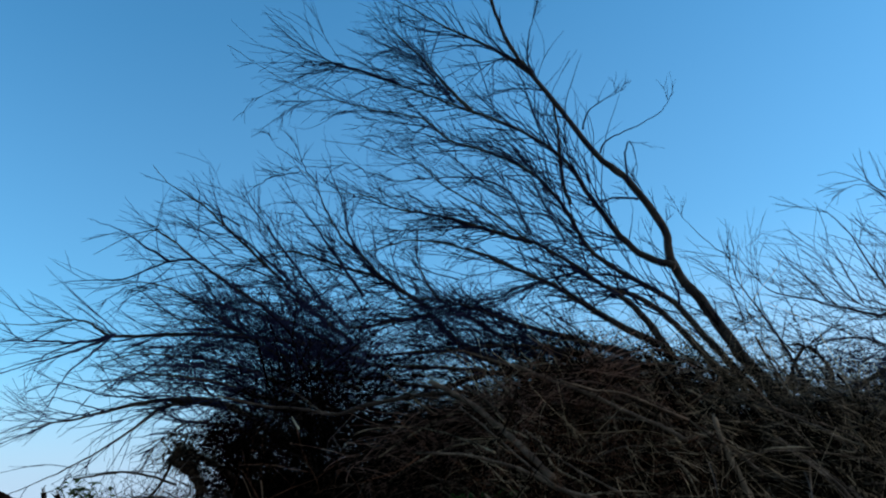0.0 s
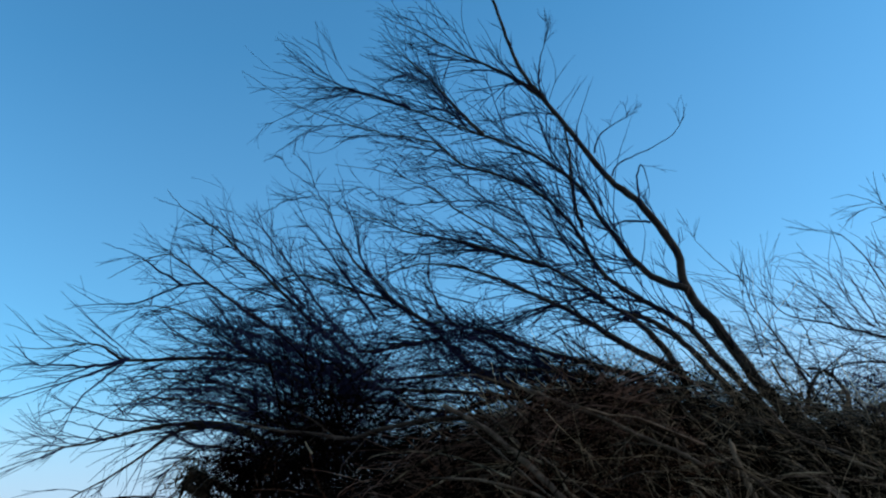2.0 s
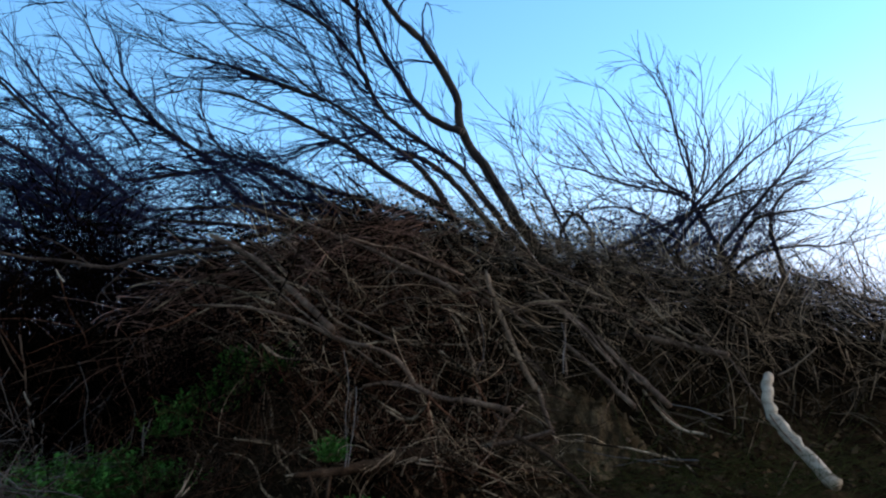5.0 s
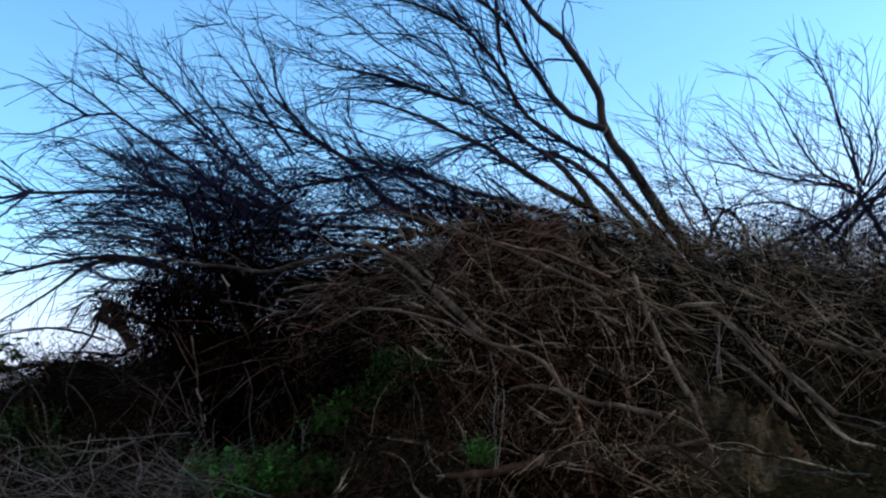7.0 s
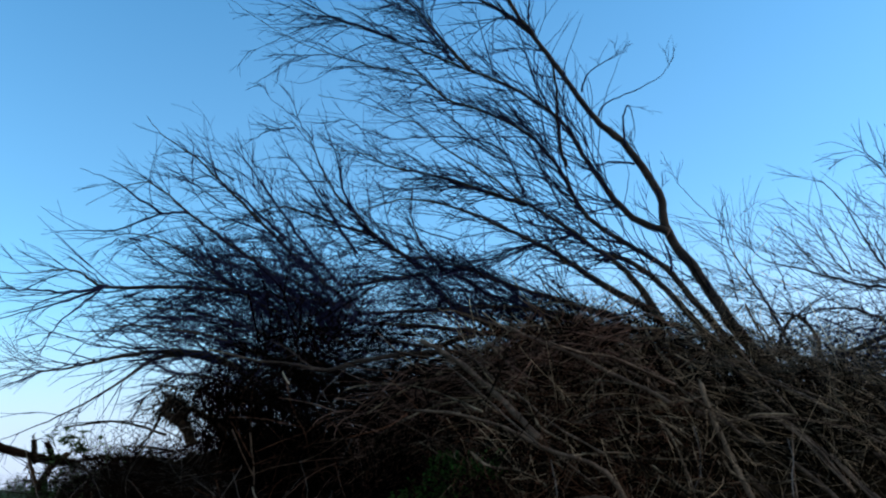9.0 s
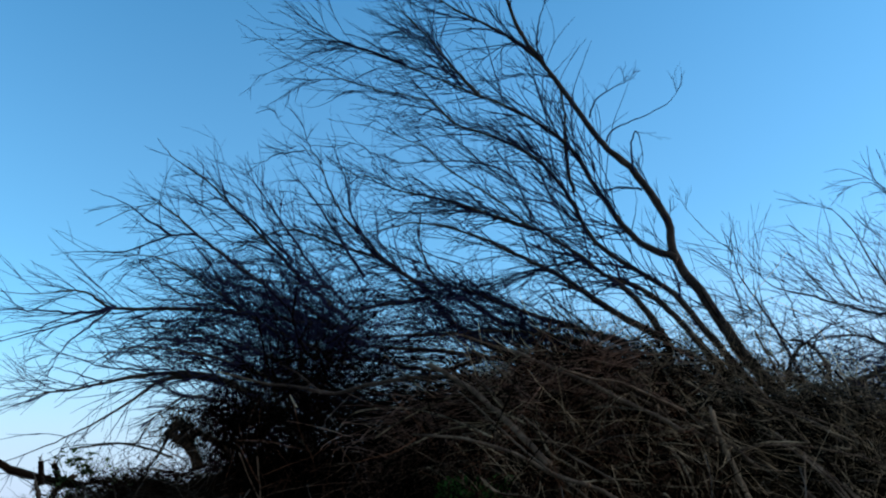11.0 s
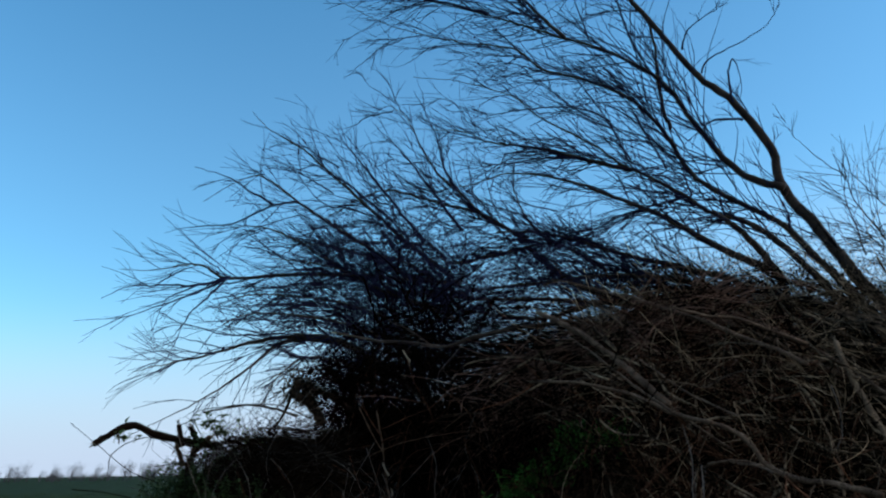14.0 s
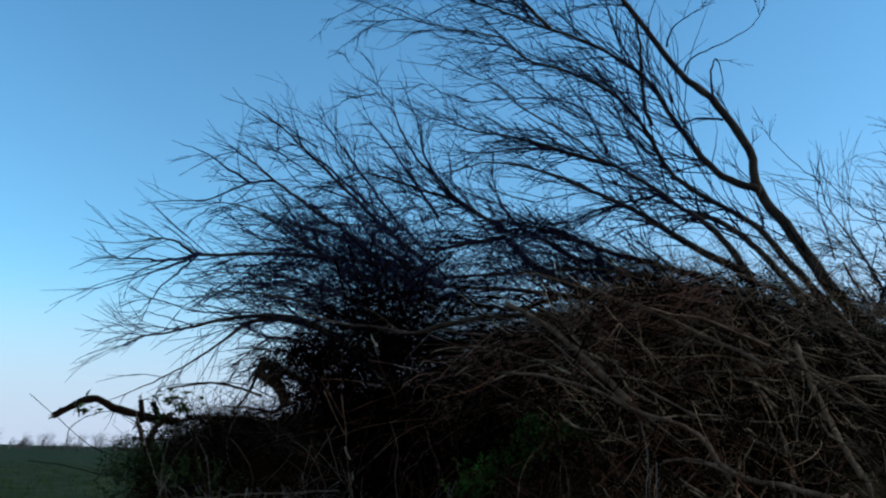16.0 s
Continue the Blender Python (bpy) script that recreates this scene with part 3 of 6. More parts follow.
limb(fallen, "limb", 0.055, 0.02, 22, 0.7, [(2.43, 11.49, 4.02), (1.63, 11.67, 4.26), (0.81, 11.82, 4.33), (-0.04, 11.94, 4.30), (-0.90, 12.01, 4.25), (-1.76, 12.02, 4.16)])
limb(fallen, "limb", 0.055, 0.015, 20, 0.7, [(1.54, 11.09, 3.73), (0.76, 11.20, 3.82), (-0.04, 11.25, 3.90), (-0.84, 11.26, 3.93), (-1.64, 11.20, 4.02), (-2.27, 11.09, 4.19)])
limb(fallen, "limb", 0.045, 0.015, 20, 0.7, [(0.59, 10.98, 3.73), (-0.04, 11.08, 3.58), (-0.59, 11.10, 3.66), (-1.14, 11.10, 3.73), (-1.77, 11.04, 3.87)])
limb(fallen, "limb", 0.014, 0.004, 3, 0.35, [(-2.00, 12.00, 7.10), (-2.21, 11.92, 7.36), (-2.31, 11.85, 7.63), (-2.42, 11.77, 7.84), (-2.68, 11.69, 8.02)])
limb(fallen, "limb", 0.01, 0.003, 2, 0.25, [(-2.27, 12.00, 7.45), (-2.55, 12.04, 7.70), (-2.79, 12.08, 7.91), (-2.95, 12.12, 8.21)])
limb(fallen, "limb", 0.015, 0.004, 3, 0.3, [(-2.29, 12.00, 7.33), (-2.77, 12.02, 7.25), (-2.95, 12.04, 7.13), (-3.23, 12.06, 7.08), (-3.43, 12.08, 7.24)])
limb(fallen, "limb", 0.008, 0.003, 0, 0.2, [(-2.78, 12.00, 7.21), (-2.77, 11.96, 7.37), (-2.96, 11.92, 7.50)])
limb(fallen, "limb", 0.011, 0.004, 2, 0.3, [(-1.81, 12.10, 7.44), (-2.13, 12.00, 7.42), (-2.71, 11.90, 7.36)])
limb(fallen, "limb", 0.009, 0.003, 1, 0.25, [(-1.80, 12.10, 7.45), (-1.84, 12.13, 7.68), (-1.93, 12.17, 7.91), (-1.98, 12.20, 8.32)])
limb(fallen, "limb", 0.012, 0.004, 3, 0.3, [(-1.81, 12.20, 6.47), (-2.05, 12.18, 6.46), (-2.28, 12.16, 6.51), (-2.53, 12.14, 6.78)])
limb(fallen, "limb", 0.016, 0.005, 5, 0.4, [(-0.17, 12.50, 5.55), (-0.57, 12.52, 5.68), (-0.81, 12.55, 5.80), (-1.10, 12.57, 5.94), (-1.50, 12.59, 6.16)])
limb(fallen, "limb", 0.016, 0.005, 5, 0.4, [(0.31, 12.50, 5.61), (-0.06, 12.51, 5.70), (-0.34, 12.53, 5.82), (-0.72, 12.54, 5.85), (-0.95, 12.56, 5.90), (-1.24, 12.57, 6.02)])
limb(fallen, "limb", 0.018, 0.006, 7, 0.4, [(-0.05, 12.50, 5.12), (-0.60, 12.48, 5.18), (-1.07, 12.46, 5.38), (-1.52, 12.44, 5.44), (-1.89, 12.42, 5.53), (-2.27, 12.40, 5.72)])
limb(fallen, "limb", 0.016, 0.005, 6, 0.4, [(-0.68, 12.40, 4.90), (-1.05, 12.37, 5.07), (-1.33, 12.34, 5.34), (-1.60, 12.31, 5.47), (-1.89, 12.29, 5.79), (-2.09, 12.26, 6.11)])
limb(fallen, "limb", 0.018, 0.006, 6, 0.4, [(1.21, 12.30, 5.37), (0.75, 12.29, 5.19), (0.30, 12.28, 5.16), (-0.05, 12.27, 5.01), (-0.50, 12.26, 4.86), (-0.94, 12.25, 4.90)])
# the bushy tree that hangs over the end of the heap
limb(drooping, "trunk", 0.10, 0.045, 6, 0.8, [(-1.45, 10.49, 2.31), (-1.84, 10.55, 2.69), (-2.31, 10.57, 3.02), (-2.84, 10.56, 3.30), (-3.43, 10.53, 3.38)])
limb(drooping, "limb", 0.05, 0.008, 24, 0.7, [(-2.74, 10.75, 3.26), (-3.41, 10.46, 3.35), (-4.02, 10.18, 3.21), (-4.45, 9.94, 3.04), (-4.80, 9.70, 2.93), (-5.12, 9.46, 2.81)])
limb(drooping, "limb", 0.038, 0.008, 12, 0.7, [(-3.23, 10.60, 3.34), (-3.59, 10.38, 3.23), (-3.90, 10.18, 2.91), (-4.30, 9.93, 2.55), (-4.67, 9.65, 2.28), (-5.04, 9.34, 2.03)])
limb(drooping, "limb", 0.055, 0.010, 26, 0.8, [(-1.18, 11.26, 4.17), (-1.96, 11.11, 4.24), (-2.72, 10.92, 4.29), (-3.57, 10.65, 4.26), (-4.33, 10.36, 4.18), (-4.61, 10.18, 4.32), (-4.84, 10.04, 4.32), (-5.12, 9.90, 4.22), (-5.54, 9.65, 4.19)])
limb(drooping, "limb", 0.03, 0.007, 12, 0.7, [(-4.29, 10.27, 4.16), (-4.64, 10.10, 4.03), (-5.00, 9.88, 4.00), (-5.36, 9.64, 3.94), (-5.64, 9.47, 3.76)])
limb(drooping, "limb", 0.025, 0.006, 10, 0.7, [(-4.29, 10.27, 4.15), (-4.64, 10.07, 3.92), (-4.94, 9.85, 3.75), (-5.27, 9.60, 3.55), (-5.46, 9.42, 3.34)])
limb(drooping, "limb", 0.055, 0.008, 26, 0.8, [(-1.41, 12.09, 4.00), (-2.19, 11.91, 4.56), (-2.71, 11.76, 4.96), (-3.29, 11.56, 5.33), (-3.70, 11.41, 5.62), (-4.14, 11.20, 5.94), (-4.46, 11.14, 5.95), (-5.08, 11.08, 5.58)])
limb(drooping, "limb", 0.03, 0.006, 10, 0.6, [(-3.73, 11.47, 5.64), (-4.08, 11.40, 5.57), (-4.71, 11.29, 5.27), (-5.27, 11.10, 5.19), (-5.61, 10.99, 5.09)])
limb(drooping, "limb", 0.028, 0.006, 8, 0.6, [(-4.07, 11.38, 5.58), (-4.43, 11.24, 5.78), (-4.74, 11.12, 5.98), (-5.19, 10.95, 6.10)])
limb(drooping, "limb", 0.05, 0.007, 26, 0.7, [(-1.36, 12.20, 4.47), (-2.08, 12.06, 5.05), (-2.61, 11.91, 5.55), (-3.22, 11.67, 6.11), (-3.69, 11.47, 6.53), (-4.15, 11.32, 6.79), (-4.42, 11.19, 7.08)])
limb(drooping, "limb", 0.04, 0.007, 24, 0.8, [(-2.18, 11.57, 3.97), (-2.84, 11.41, 4.43), (-3.33, 11.29, 4.73), (-3.81, 11.14, 5.02), (-4.34, 11.00, 5.13), (-4.92, 10.90, 4.96)])
limb(drooping, "limb", 0.045, 0.008, 30, 0.8, [(-1.59, 11.18, 3.26), (-2.28, 10.95, 3.68), (-2.87, 10.73, 3.86), (-3.42, 10.52, 3.92), (-4.00, 10.27, 3.90), (-4.41, 10.10, 3.71)])
limb(drooping, "limb", 0.045, 0.008, 30, 0.8, [(-1.53, 10.82, 2.91), (-2.19, 10.61, 3.32), (-2.82, 10.39, 3.53), (-3.35, 10.18, 3.59), (-3.85, 9.96, 3.58), (-4.30, 9.78, 3.36)])
limb(drooping, "limb", 0.045, 0.008, 30, 0.8, [(-1.12, 10.98, 3.55), (-1.75, 10.89, 3.84), (-2.28, 10.79, 4.04), (-2.81, 10.64, 4.31), (-3.39, 10.49, 4.42), (-3.94, 10.33, 4.45)])
limb(drooping, "limb", 0.045, 0.008, 28, 0.7, [(-1.01, 11.33, 3.94), (-1.58, 11.24, 4.24), (-2.07, 11.13, 4.54), (-2.54, 11.06, 4.59), (-2.93, 10.97, 4.73), (-3.45, 10.85, 4.77)])
limb(drooping, "limb", 0.04, 0.008, 22, 0.6, [(-1.78, 10.60, 2.74), (-2.34, 10.44, 2.86), (-2.74, 10.29, 2.97), (-3.13, 10.13, 3.02), (-3.42, 10.03, 2.79), (-3.63, 9.94, 2.51)])
limb(drooping, "limb", 0.035, 0.007, 14, 0.7, [(-1.81, 12.00, 5.04), (-2.35, 11.82, 5.76), (-2.80, 11.65, 6.34), (-3.12, 11.53, 6.76)])
limb(drooping, "limb", 0.035, 0.007, 14, 0.7, [(-1.22, 12.22, 5.25), (-1.78, 12.03, 6.03), (-2.20, 11.89, 6.60), (-2.57, 11.79, 6.99)])
limb(drooping, "limb", 0.03, 0.006, 12, 0.7, [(-2.28, 11.83, 5.35), (-2.93, 11.60, 5.90), (-3.44, 11.46, 6.21), (-3.86, 11.36, 6.39)])
limb(drooping, "limb", 0.022, 0.004, 8, 0.5, [(-4.19, 10.10, 4.15), (-4.48, 10.07, 3.85), (-4.66, 10.05, 3.68), (-4.79, 10.02, 3.47), (-4.95, 9.99, 3.28), (-5.30, 9.97, 3.09)])
limb(drooping, "limb", 0.016, 0.004, 5, 0.45, [(-4.50, 9.90, 4.00), (-4.82, 9.83, 3.86), (-5.04, 9.77, 3.73), (-5.27, 9.70, 3.64), (-5.55, 9.63, 3.52)])
limb(drooping, "limb", 0.018, 0.004, 7, 0.5, [(-3.44, 10.30, 3.37), (-3.86, 10.27, 3.35), (-4.28, 10.23, 3.37), (-4.56, 10.20, 3.45), (-4.84, 10.17, 3.51), (-5.17, 10.14, 3.47), (-5.50, 10.10, 3.40)])
limb(drooping, "limb", 0.012, 0.003, 4, 0.4, [(-4.15, 10.00, 3.14), (-4.59, 10.02, 3.26), (-4.89, 10.04, 3.32), (-5.13, 10.06, 3.24)])
limb(drooping, "limb", 0.012, 0.003, 3, 0.4, [(-4.24, 9.90, 3.06), (-4.54, 9.79, 3.08), (-4.76, 9.68, 3.10), (-4.95, 9.57, 2.98)])
limb(drooping, "limb", 0.012, 0.003, 3, 0.35, [(-4.27, 10.20, 4.16), (-4.47, 10.09, 4.33), (-4.68, 9.98, 4.45), (-4.78, 9.87, 4.33)])
limb(drooping, "limb", 0.016, 0.004, 6, 0.4, [(-3.73, 11.30, 4.60), (-4.08, 11.29, 4.84), (-4.39, 11.28, 5.07), (-4.51, 11.27, 5.31), (-4.48, 11.26, 5.50)])
limb(drooping, "limb", 0.012, 0.004, 3, 0.35, [(-4.59, 11.20, 5.12), (-4.81, 11.10, 4.90), (-5.01, 10.99, 4.77)])
limb(drooping, "limb", 0.012, 0.003, 2, 0.3, [(-3.71, 11.40, 6.39), (-3.72, 11.37, 6.68), (-3.82, 11.34, 6.92), (-3.93, 11.32, 7.05)])
limb(drooping, "limb", 0.013, 0.003, 3, 0.3, [(-3.38, 11.60, 6.29), (-3.49, 11.54, 6.62), (-3.65, 11.49, 6.86)])
limb(drooping, "limb", 0.015, 0.004, 5, 0.35, [(-3.11, 11.60, 6.21), (-3.45, 11.56, 6.44), (-3.71, 11.51, 6.59), (-4.01, 11.47, 6.61), (-4.33, 11.42, 6.49)])
limb(drooping, "limb", 0.016, 0.004, 4, 0.35, [(-2.56, 11.70, 5.87), (-2.80, 11.73, 6.14), (-2.90, 11.76, 6.48), (-3.13, 11.79, 6.73), (-3.42, 11.82, 6.89), (-3.68, 11.85, 7.06)])
limb(drooping, "limb", 0.012, 0.003, 3, 0.3, [(-2.57, 11.90, 5.85), (-2.56, 11.82, 6.27), (-2.62, 11.73, 6.60), (-2.72, 11.65, 6.89)])
limb(drooping, "limb", 0.012, 0.003, 3, 0.35, [(-4.14, 11.20, 5.93), (-4.30, 11.13, 6.05), (-4.50, 11.06, 6.08)])
limb(drooping, "limb", 0.016, 0.004, 6, 0.4, [(-3.13, 11.40, 5.71), (-3.47, 11.34, 5.93), (-3.72, 11.28, 6.08), (-3.96, 11.21, 6.14), (-4.28, 11.15, 6.16)])
limb(drooping, "limb", 0.018, 0.004, 8, 0.45, [(-2.52, 11.50, 5.33), (-2.96, 11.49, 5.50), (-3.30, 11.49, 5.58), (-3.59, 11.48, 5.89), (-3.79, 11.47, 6.16), (-4.16, 11.47, 6.40)])
limb(drooping, "limb", 0.018, 0.004, 8, 0.45, [(-1.91, 11.50, 4.98), (-2.42, 11.46, 5.18), (-2.83, 11.42, 5.16), (-3.28, 11.37, 5.17), (-3.62, 11.33, 5.04), (-4.10, 11.29, 5.04)])
limb(drooping, "limb", 0.018, 0.005, 8, 0.45, [(-2.29, 11.00, 4.58), (-2.76, 10.97, 4.65), (-3.24, 10.93, 4.78), (-3.63, 10.90, 4.78), (-4.10, 10.86, 4.84), (-4.55, 10.83, 4.76)])
limb(drooping, "limb", 0.018, 0.005, 9, 0.45, [(-2.81, 10.70, 4.09), (-3.35, 10.70, 4.15), (-3.80, 10.71, 4.10), (-4.19, 10.71, 4.14), (-4.56, 10.72, 4.07), (-5.01, 10.72, 3.97)])
limb(drooping, "limb", 0.018, 0.005, 9, 0.45, [(-2.80, 10.50, 3.74), (-3.31, 10.46, 3.78), (-3.75, 10.42, 3.80), (-4.17, 10.39, 3.77), (-4.52, 10.35, 3.77), (-4.92, 10.31, 3.64)])
limb(drooping, "limb", 0.018, 0.005, 9, 0.45, [(-2.67, 10.40, 3.42), (-3.12, 10.39, 3.53), (-3.55, 10.37, 3.55), (-3.92, 10.36, 3.60), (-4.28, 10.34, 3.58), (-4.77, 10.33, 3.56)])
# the bare bush behind the other end of the heap
limb(bush, "trunk", 0.08, 0.045, 8, 0.7, [(6.54, 9.19, 2.68), (6.32, 9.18, 3.19), (6.08, 9.17, 3.62), (5.90, 9.14, 3.91)])
limb(bush, "limb", 0.04, 0.006, 22, 1.1, [(5.93, 9.13, 3.87), (5.72, 9.29, 4.03), (5.26, 9.59, 4.20), (4.76, 9.86, 4.44), (4.33, 10.07, 4.64), (4.01, 10.13, 5.07), (3.76, 10.16, 5.44)])
limb(bush, "limb", 0.035, 0.005, 14, 0.6, [(5.90, 9.13, 3.94), (5.58, 9.19, 4.12), (5.45, 9.25, 4.31), (5.34, 9.31, 4.57), (5.24, 9.37, 4.88), (5.16, 9.42, 5.17), (4.99, 9.48, 5.45), (4.88, 9.54, 5.57), (4.60, 9.60, 5.63)])
limb(bush, "limb", 0.035, 0.005, 14, 0.6, [(5.96, 9.10, 3.98), (5.93, 9.14, 4.26), (5.93, 9.18, 4.57), (5.84, 9.22, 4.84), (5.79, 9.26, 5.23), (5.76, 9.30, 5.43), (5.70, 9.34, 5.68), (5.54, 9.38, 5.81), (5.39, 9.42, 5.94), (5.15, 9.46, 6.05), (4.92, 9.50, 6.02)])
limb(bush, "limb", 0.03, 0.006, 14, 0.7, [(6.03, 9.15, 3.99), (6.19, 9.16, 4.45), (6.15, 9.21, 5.08), (6.22, 9.18, 5.63)])
limb(bush, "limb", 0.03, 0.006, 14, 0.7, [(5.97, 9.17, 4.07), (5.86, 9.26, 4.78), (5.82, 9.31, 5.34), (5.72, 9.41, 5.82)])
limb(bush, "limb", 0.045, 0.007, 24, 0.7, [(5.54, 9.38, 3.29), (5.85, 9.02, 3.73), (6.09, 8.67, 4.12), (6.29, 8.35, 4.42), (6.54, 7.97, 4.69), (6.86, 7.62, 4.71)])
limb(bush, "limb", 0.045, 0.007, 24, 0.7, [(5.66, 9.18, 3.32), (5.98, 8.74, 3.81), (6.22, 8.35, 4.13), (6.47, 7.93, 4.39), (6.78, 7.48, 4.52)])
limb(bush, "limb", 0.045, 0.007, 24, 0.7, [(6.11, 8.92, 3.21), (6.35, 8.52, 3.62), (6.56, 8.12, 4.01), (6.70, 7.78, 4.28), (6.99, 7.31, 4.46)])
limb(bush, "limb", 0.05, 0.008, 24, 0.7, [(4.85, 9.42, 3.25), (5.50, 8.99, 3.56), (6.09, 8.55, 3.80), (6.57, 8.16, 3.88), (7.04, 7.68, 4.10)])
limb(bush, "limb", 0.055, 0.01, 18, 0.7, [(6.39, 9.26, 2.98), (6.62, 8.92, 3.54), (6.84, 8.66, 3.63), (7.15, 8.35, 3.63), (7.54, 7.90, 3.70)])
limb(bush, "limb", 0.06, 0.015, 12, 0.7, [(7.13, 9.02, 2.58), (7.09, 9.03, 3.09), (7.01, 9.07, 3.54), (7.16, 8.91, 3.96), (7.48, 8.66, 4.12)])
limb(bush, "limb", 0.05, 0.01, 16, 0.7, [(6.38, 9.28, 2.84), (6.74, 9.03, 3.16), (7.17, 8.75, 3.22), (7.62, 8.43, 3.20), (7.99, 8.13, 3.29)])
limb(bush, "limb", 0.04, 0.01, 18, 1.0, [(5.76, 9.34, 3.43), (5.45, 9.56, 3.77), (5.11, 9.82, 3.94), (4.68, 10.15, 3.89), (4.37, 10.42, 3.79)])
limb(bush, "limb", 0.035, 0.008, 17, 1.0, [(4.57, 9.98, 3.39), (4.32, 10.06, 4.02), (4.14, 10.13, 4.43), (3.94, 10.19, 4.85), (3.87, 10.15, 5.36)])
limb(bush, "limb", 0.05, 0.02, 4, 0.5, [(4.48, 10.25, 3.36), (4.51, 10.17, 3.66), (4.64, 10.06, 3.87), (4.78, 10.01, 3.82)])
limb(bush, "limb", 0.05, 0.02, 4, 0.5, [(4.92, 10.04, 3.36), (4.85, 10.01, 3.67), (4.68, 10.05, 3.87), (4.50, 10.12, 3.92)])
limb(bush, "limb", 0.018, 0.006, 8, 0.5, [(3.88, 9.90, 4.02), (3.82, 9.93, 4.41), (3.77, 9.97, 4.80), (3.76, 10.00, 5.27)])
limb(bush, "limb", 0.012, 0.003, 3, 0.35, [(3.79, 9.90, 5.04), (3.56, 9.83, 5.18), (3.28, 9.75, 5.42), (3.11, 9.68, 5.62), (3.05, 9.60, 5.80)])
limb(bush, "limb", 0.016, 0.004, 7, 0.5, [(5.30, 9.80, 4.36), (5.04, 9.74, 4.62), (4.88, 9.67, 4.91), (4.68, 9.61, 5.11), (4.38, 9.54, 5.29), (4.04, 9.48, 5.13)])
limb(bush, "limb", 0.016, 0.004, 6, 0.45, [(5.25, 9.60, 4.33), (5.10, 9.54, 4.64), (4.96, 9.48, 4.92), (4.81, 9.42, 5.11), (4.49, 9.36, 5.18)])
limb(bush, "limb", 0.016, 0.004, 7, 0.5, [(5.03, 9.80, 4.36), (4.77, 9.81, 4.64), (4.56, 9.82, 4.88), (4.34, 9.82, 4.98), (4.03, 9.83, 5.08)])
limb(bush, "limb", 0.016, 0.003, 4, 0.4, [(5.78, 9.30, 5.35), (5.57, 9.29, 5.65), (5.42, 9.28, 5.78), (5.18, 9.27, 5.75), (4.92, 9.26, 5.58)])
limb(bush, "limb", 0.012, 0.003, 2, 0.3, [(5.68, 9.30, 5.68), (5.61, 9.18, 5.91), (5.49, 9.07, 6.11)])
limb(bush, "limb", 0.022, 0.004, 7, 0.45, [(6.03, 9.10, 3.97), (6.16, 9.07, 4.25), (6.19, 9.05, 4.53), (6.13, 9.02, 4.87), (5.96, 8.99, 5.12), (5.78, 8.97, 5.30), (5.71, 8.94, 5.47), (5.63, 8.92, 5.65)])
limb(bush, "limb", 0.014, 0.003, 3, 0.35, [(6.17, 9.10, 5.02), (6.14, 9.01, 5.38), (6.09, 8.93, 5.65), (5.97, 8.84, 5.85)])
limb(bush, "limb", 0.018, 0.004, 6, 0.4, [(5.76, 9.40, 4.12), (5.58, 9.38, 4.27), (5.46, 9.37, 4.58), (5.39, 9.35, 4.79), (5.27, 9.33, 4.96), (5.14, 9.31, 5.12), (5.11, 9.30, 5.34), (4.83, 9.28, 5.56)])
limb(bush, "limb", 0.012, 0.004, 4, 0.4, [(5.93, 9.40, 4.89), (5.63, 9.29, 4.93), (5.28, 9.18, 4.96), (5.03, 9.07, 4.89)])
limb(bush, "limb", 0.018, 0.005, 6, 0.4, [(6.03, 9.40, 3.93), (5.72, 9.40, 4.12), (5.43, 9.40, 4.17), (5.17, 9.40, 4.22), (4.96, 9.40, 4.33), (4.68, 9.40, 4.54), (4.47, 9.40, 4.59)])
limb(bush, "limb", 0.016, 0.005, 6, 0.4, [(4.32, 9.90, 3.72), (4.24, 9.92, 4.06), (4.11, 9.95, 4.24), (3.85, 9.97, 4.26), (3.48, 10.00, 4.22)])
limb(bush, "limb", 0.016, 0.005, 6, 0.4, [(4.63, 9.90, 3.87), (4.97, 9.93, 4.09), (5.31, 9.96, 4.23), (5.57, 10.00, 4.29), (5.84, 10.03, 4.44)])
limb(bush, "limb", 0.016, 0.005, 6, 0.4, [(4.34, 9.70, 3.71), (4.18, 9.70, 3.93), (3.98, 9.71, 4.08), (3.78, 9.71, 4.10), (3.52, 9.72, 4.01)])
limb(bush, "limb", 0.016, 0.005, 5, 0.4, [(4.50, 9.90, 4.17), (4.48, 9.93, 4.41), (4.38, 9.96, 4.65), (4.26, 10.00, 4.93), (4.09, 10.03, 5.10)])


# ---- brush heap ----
def bare(x, y):
    """The patch of open soil in the heap's face."""
    return ((x - 3.0) / 0.6) ** 2 + ((y - 6.75) / 0.45) ** 2 < 1


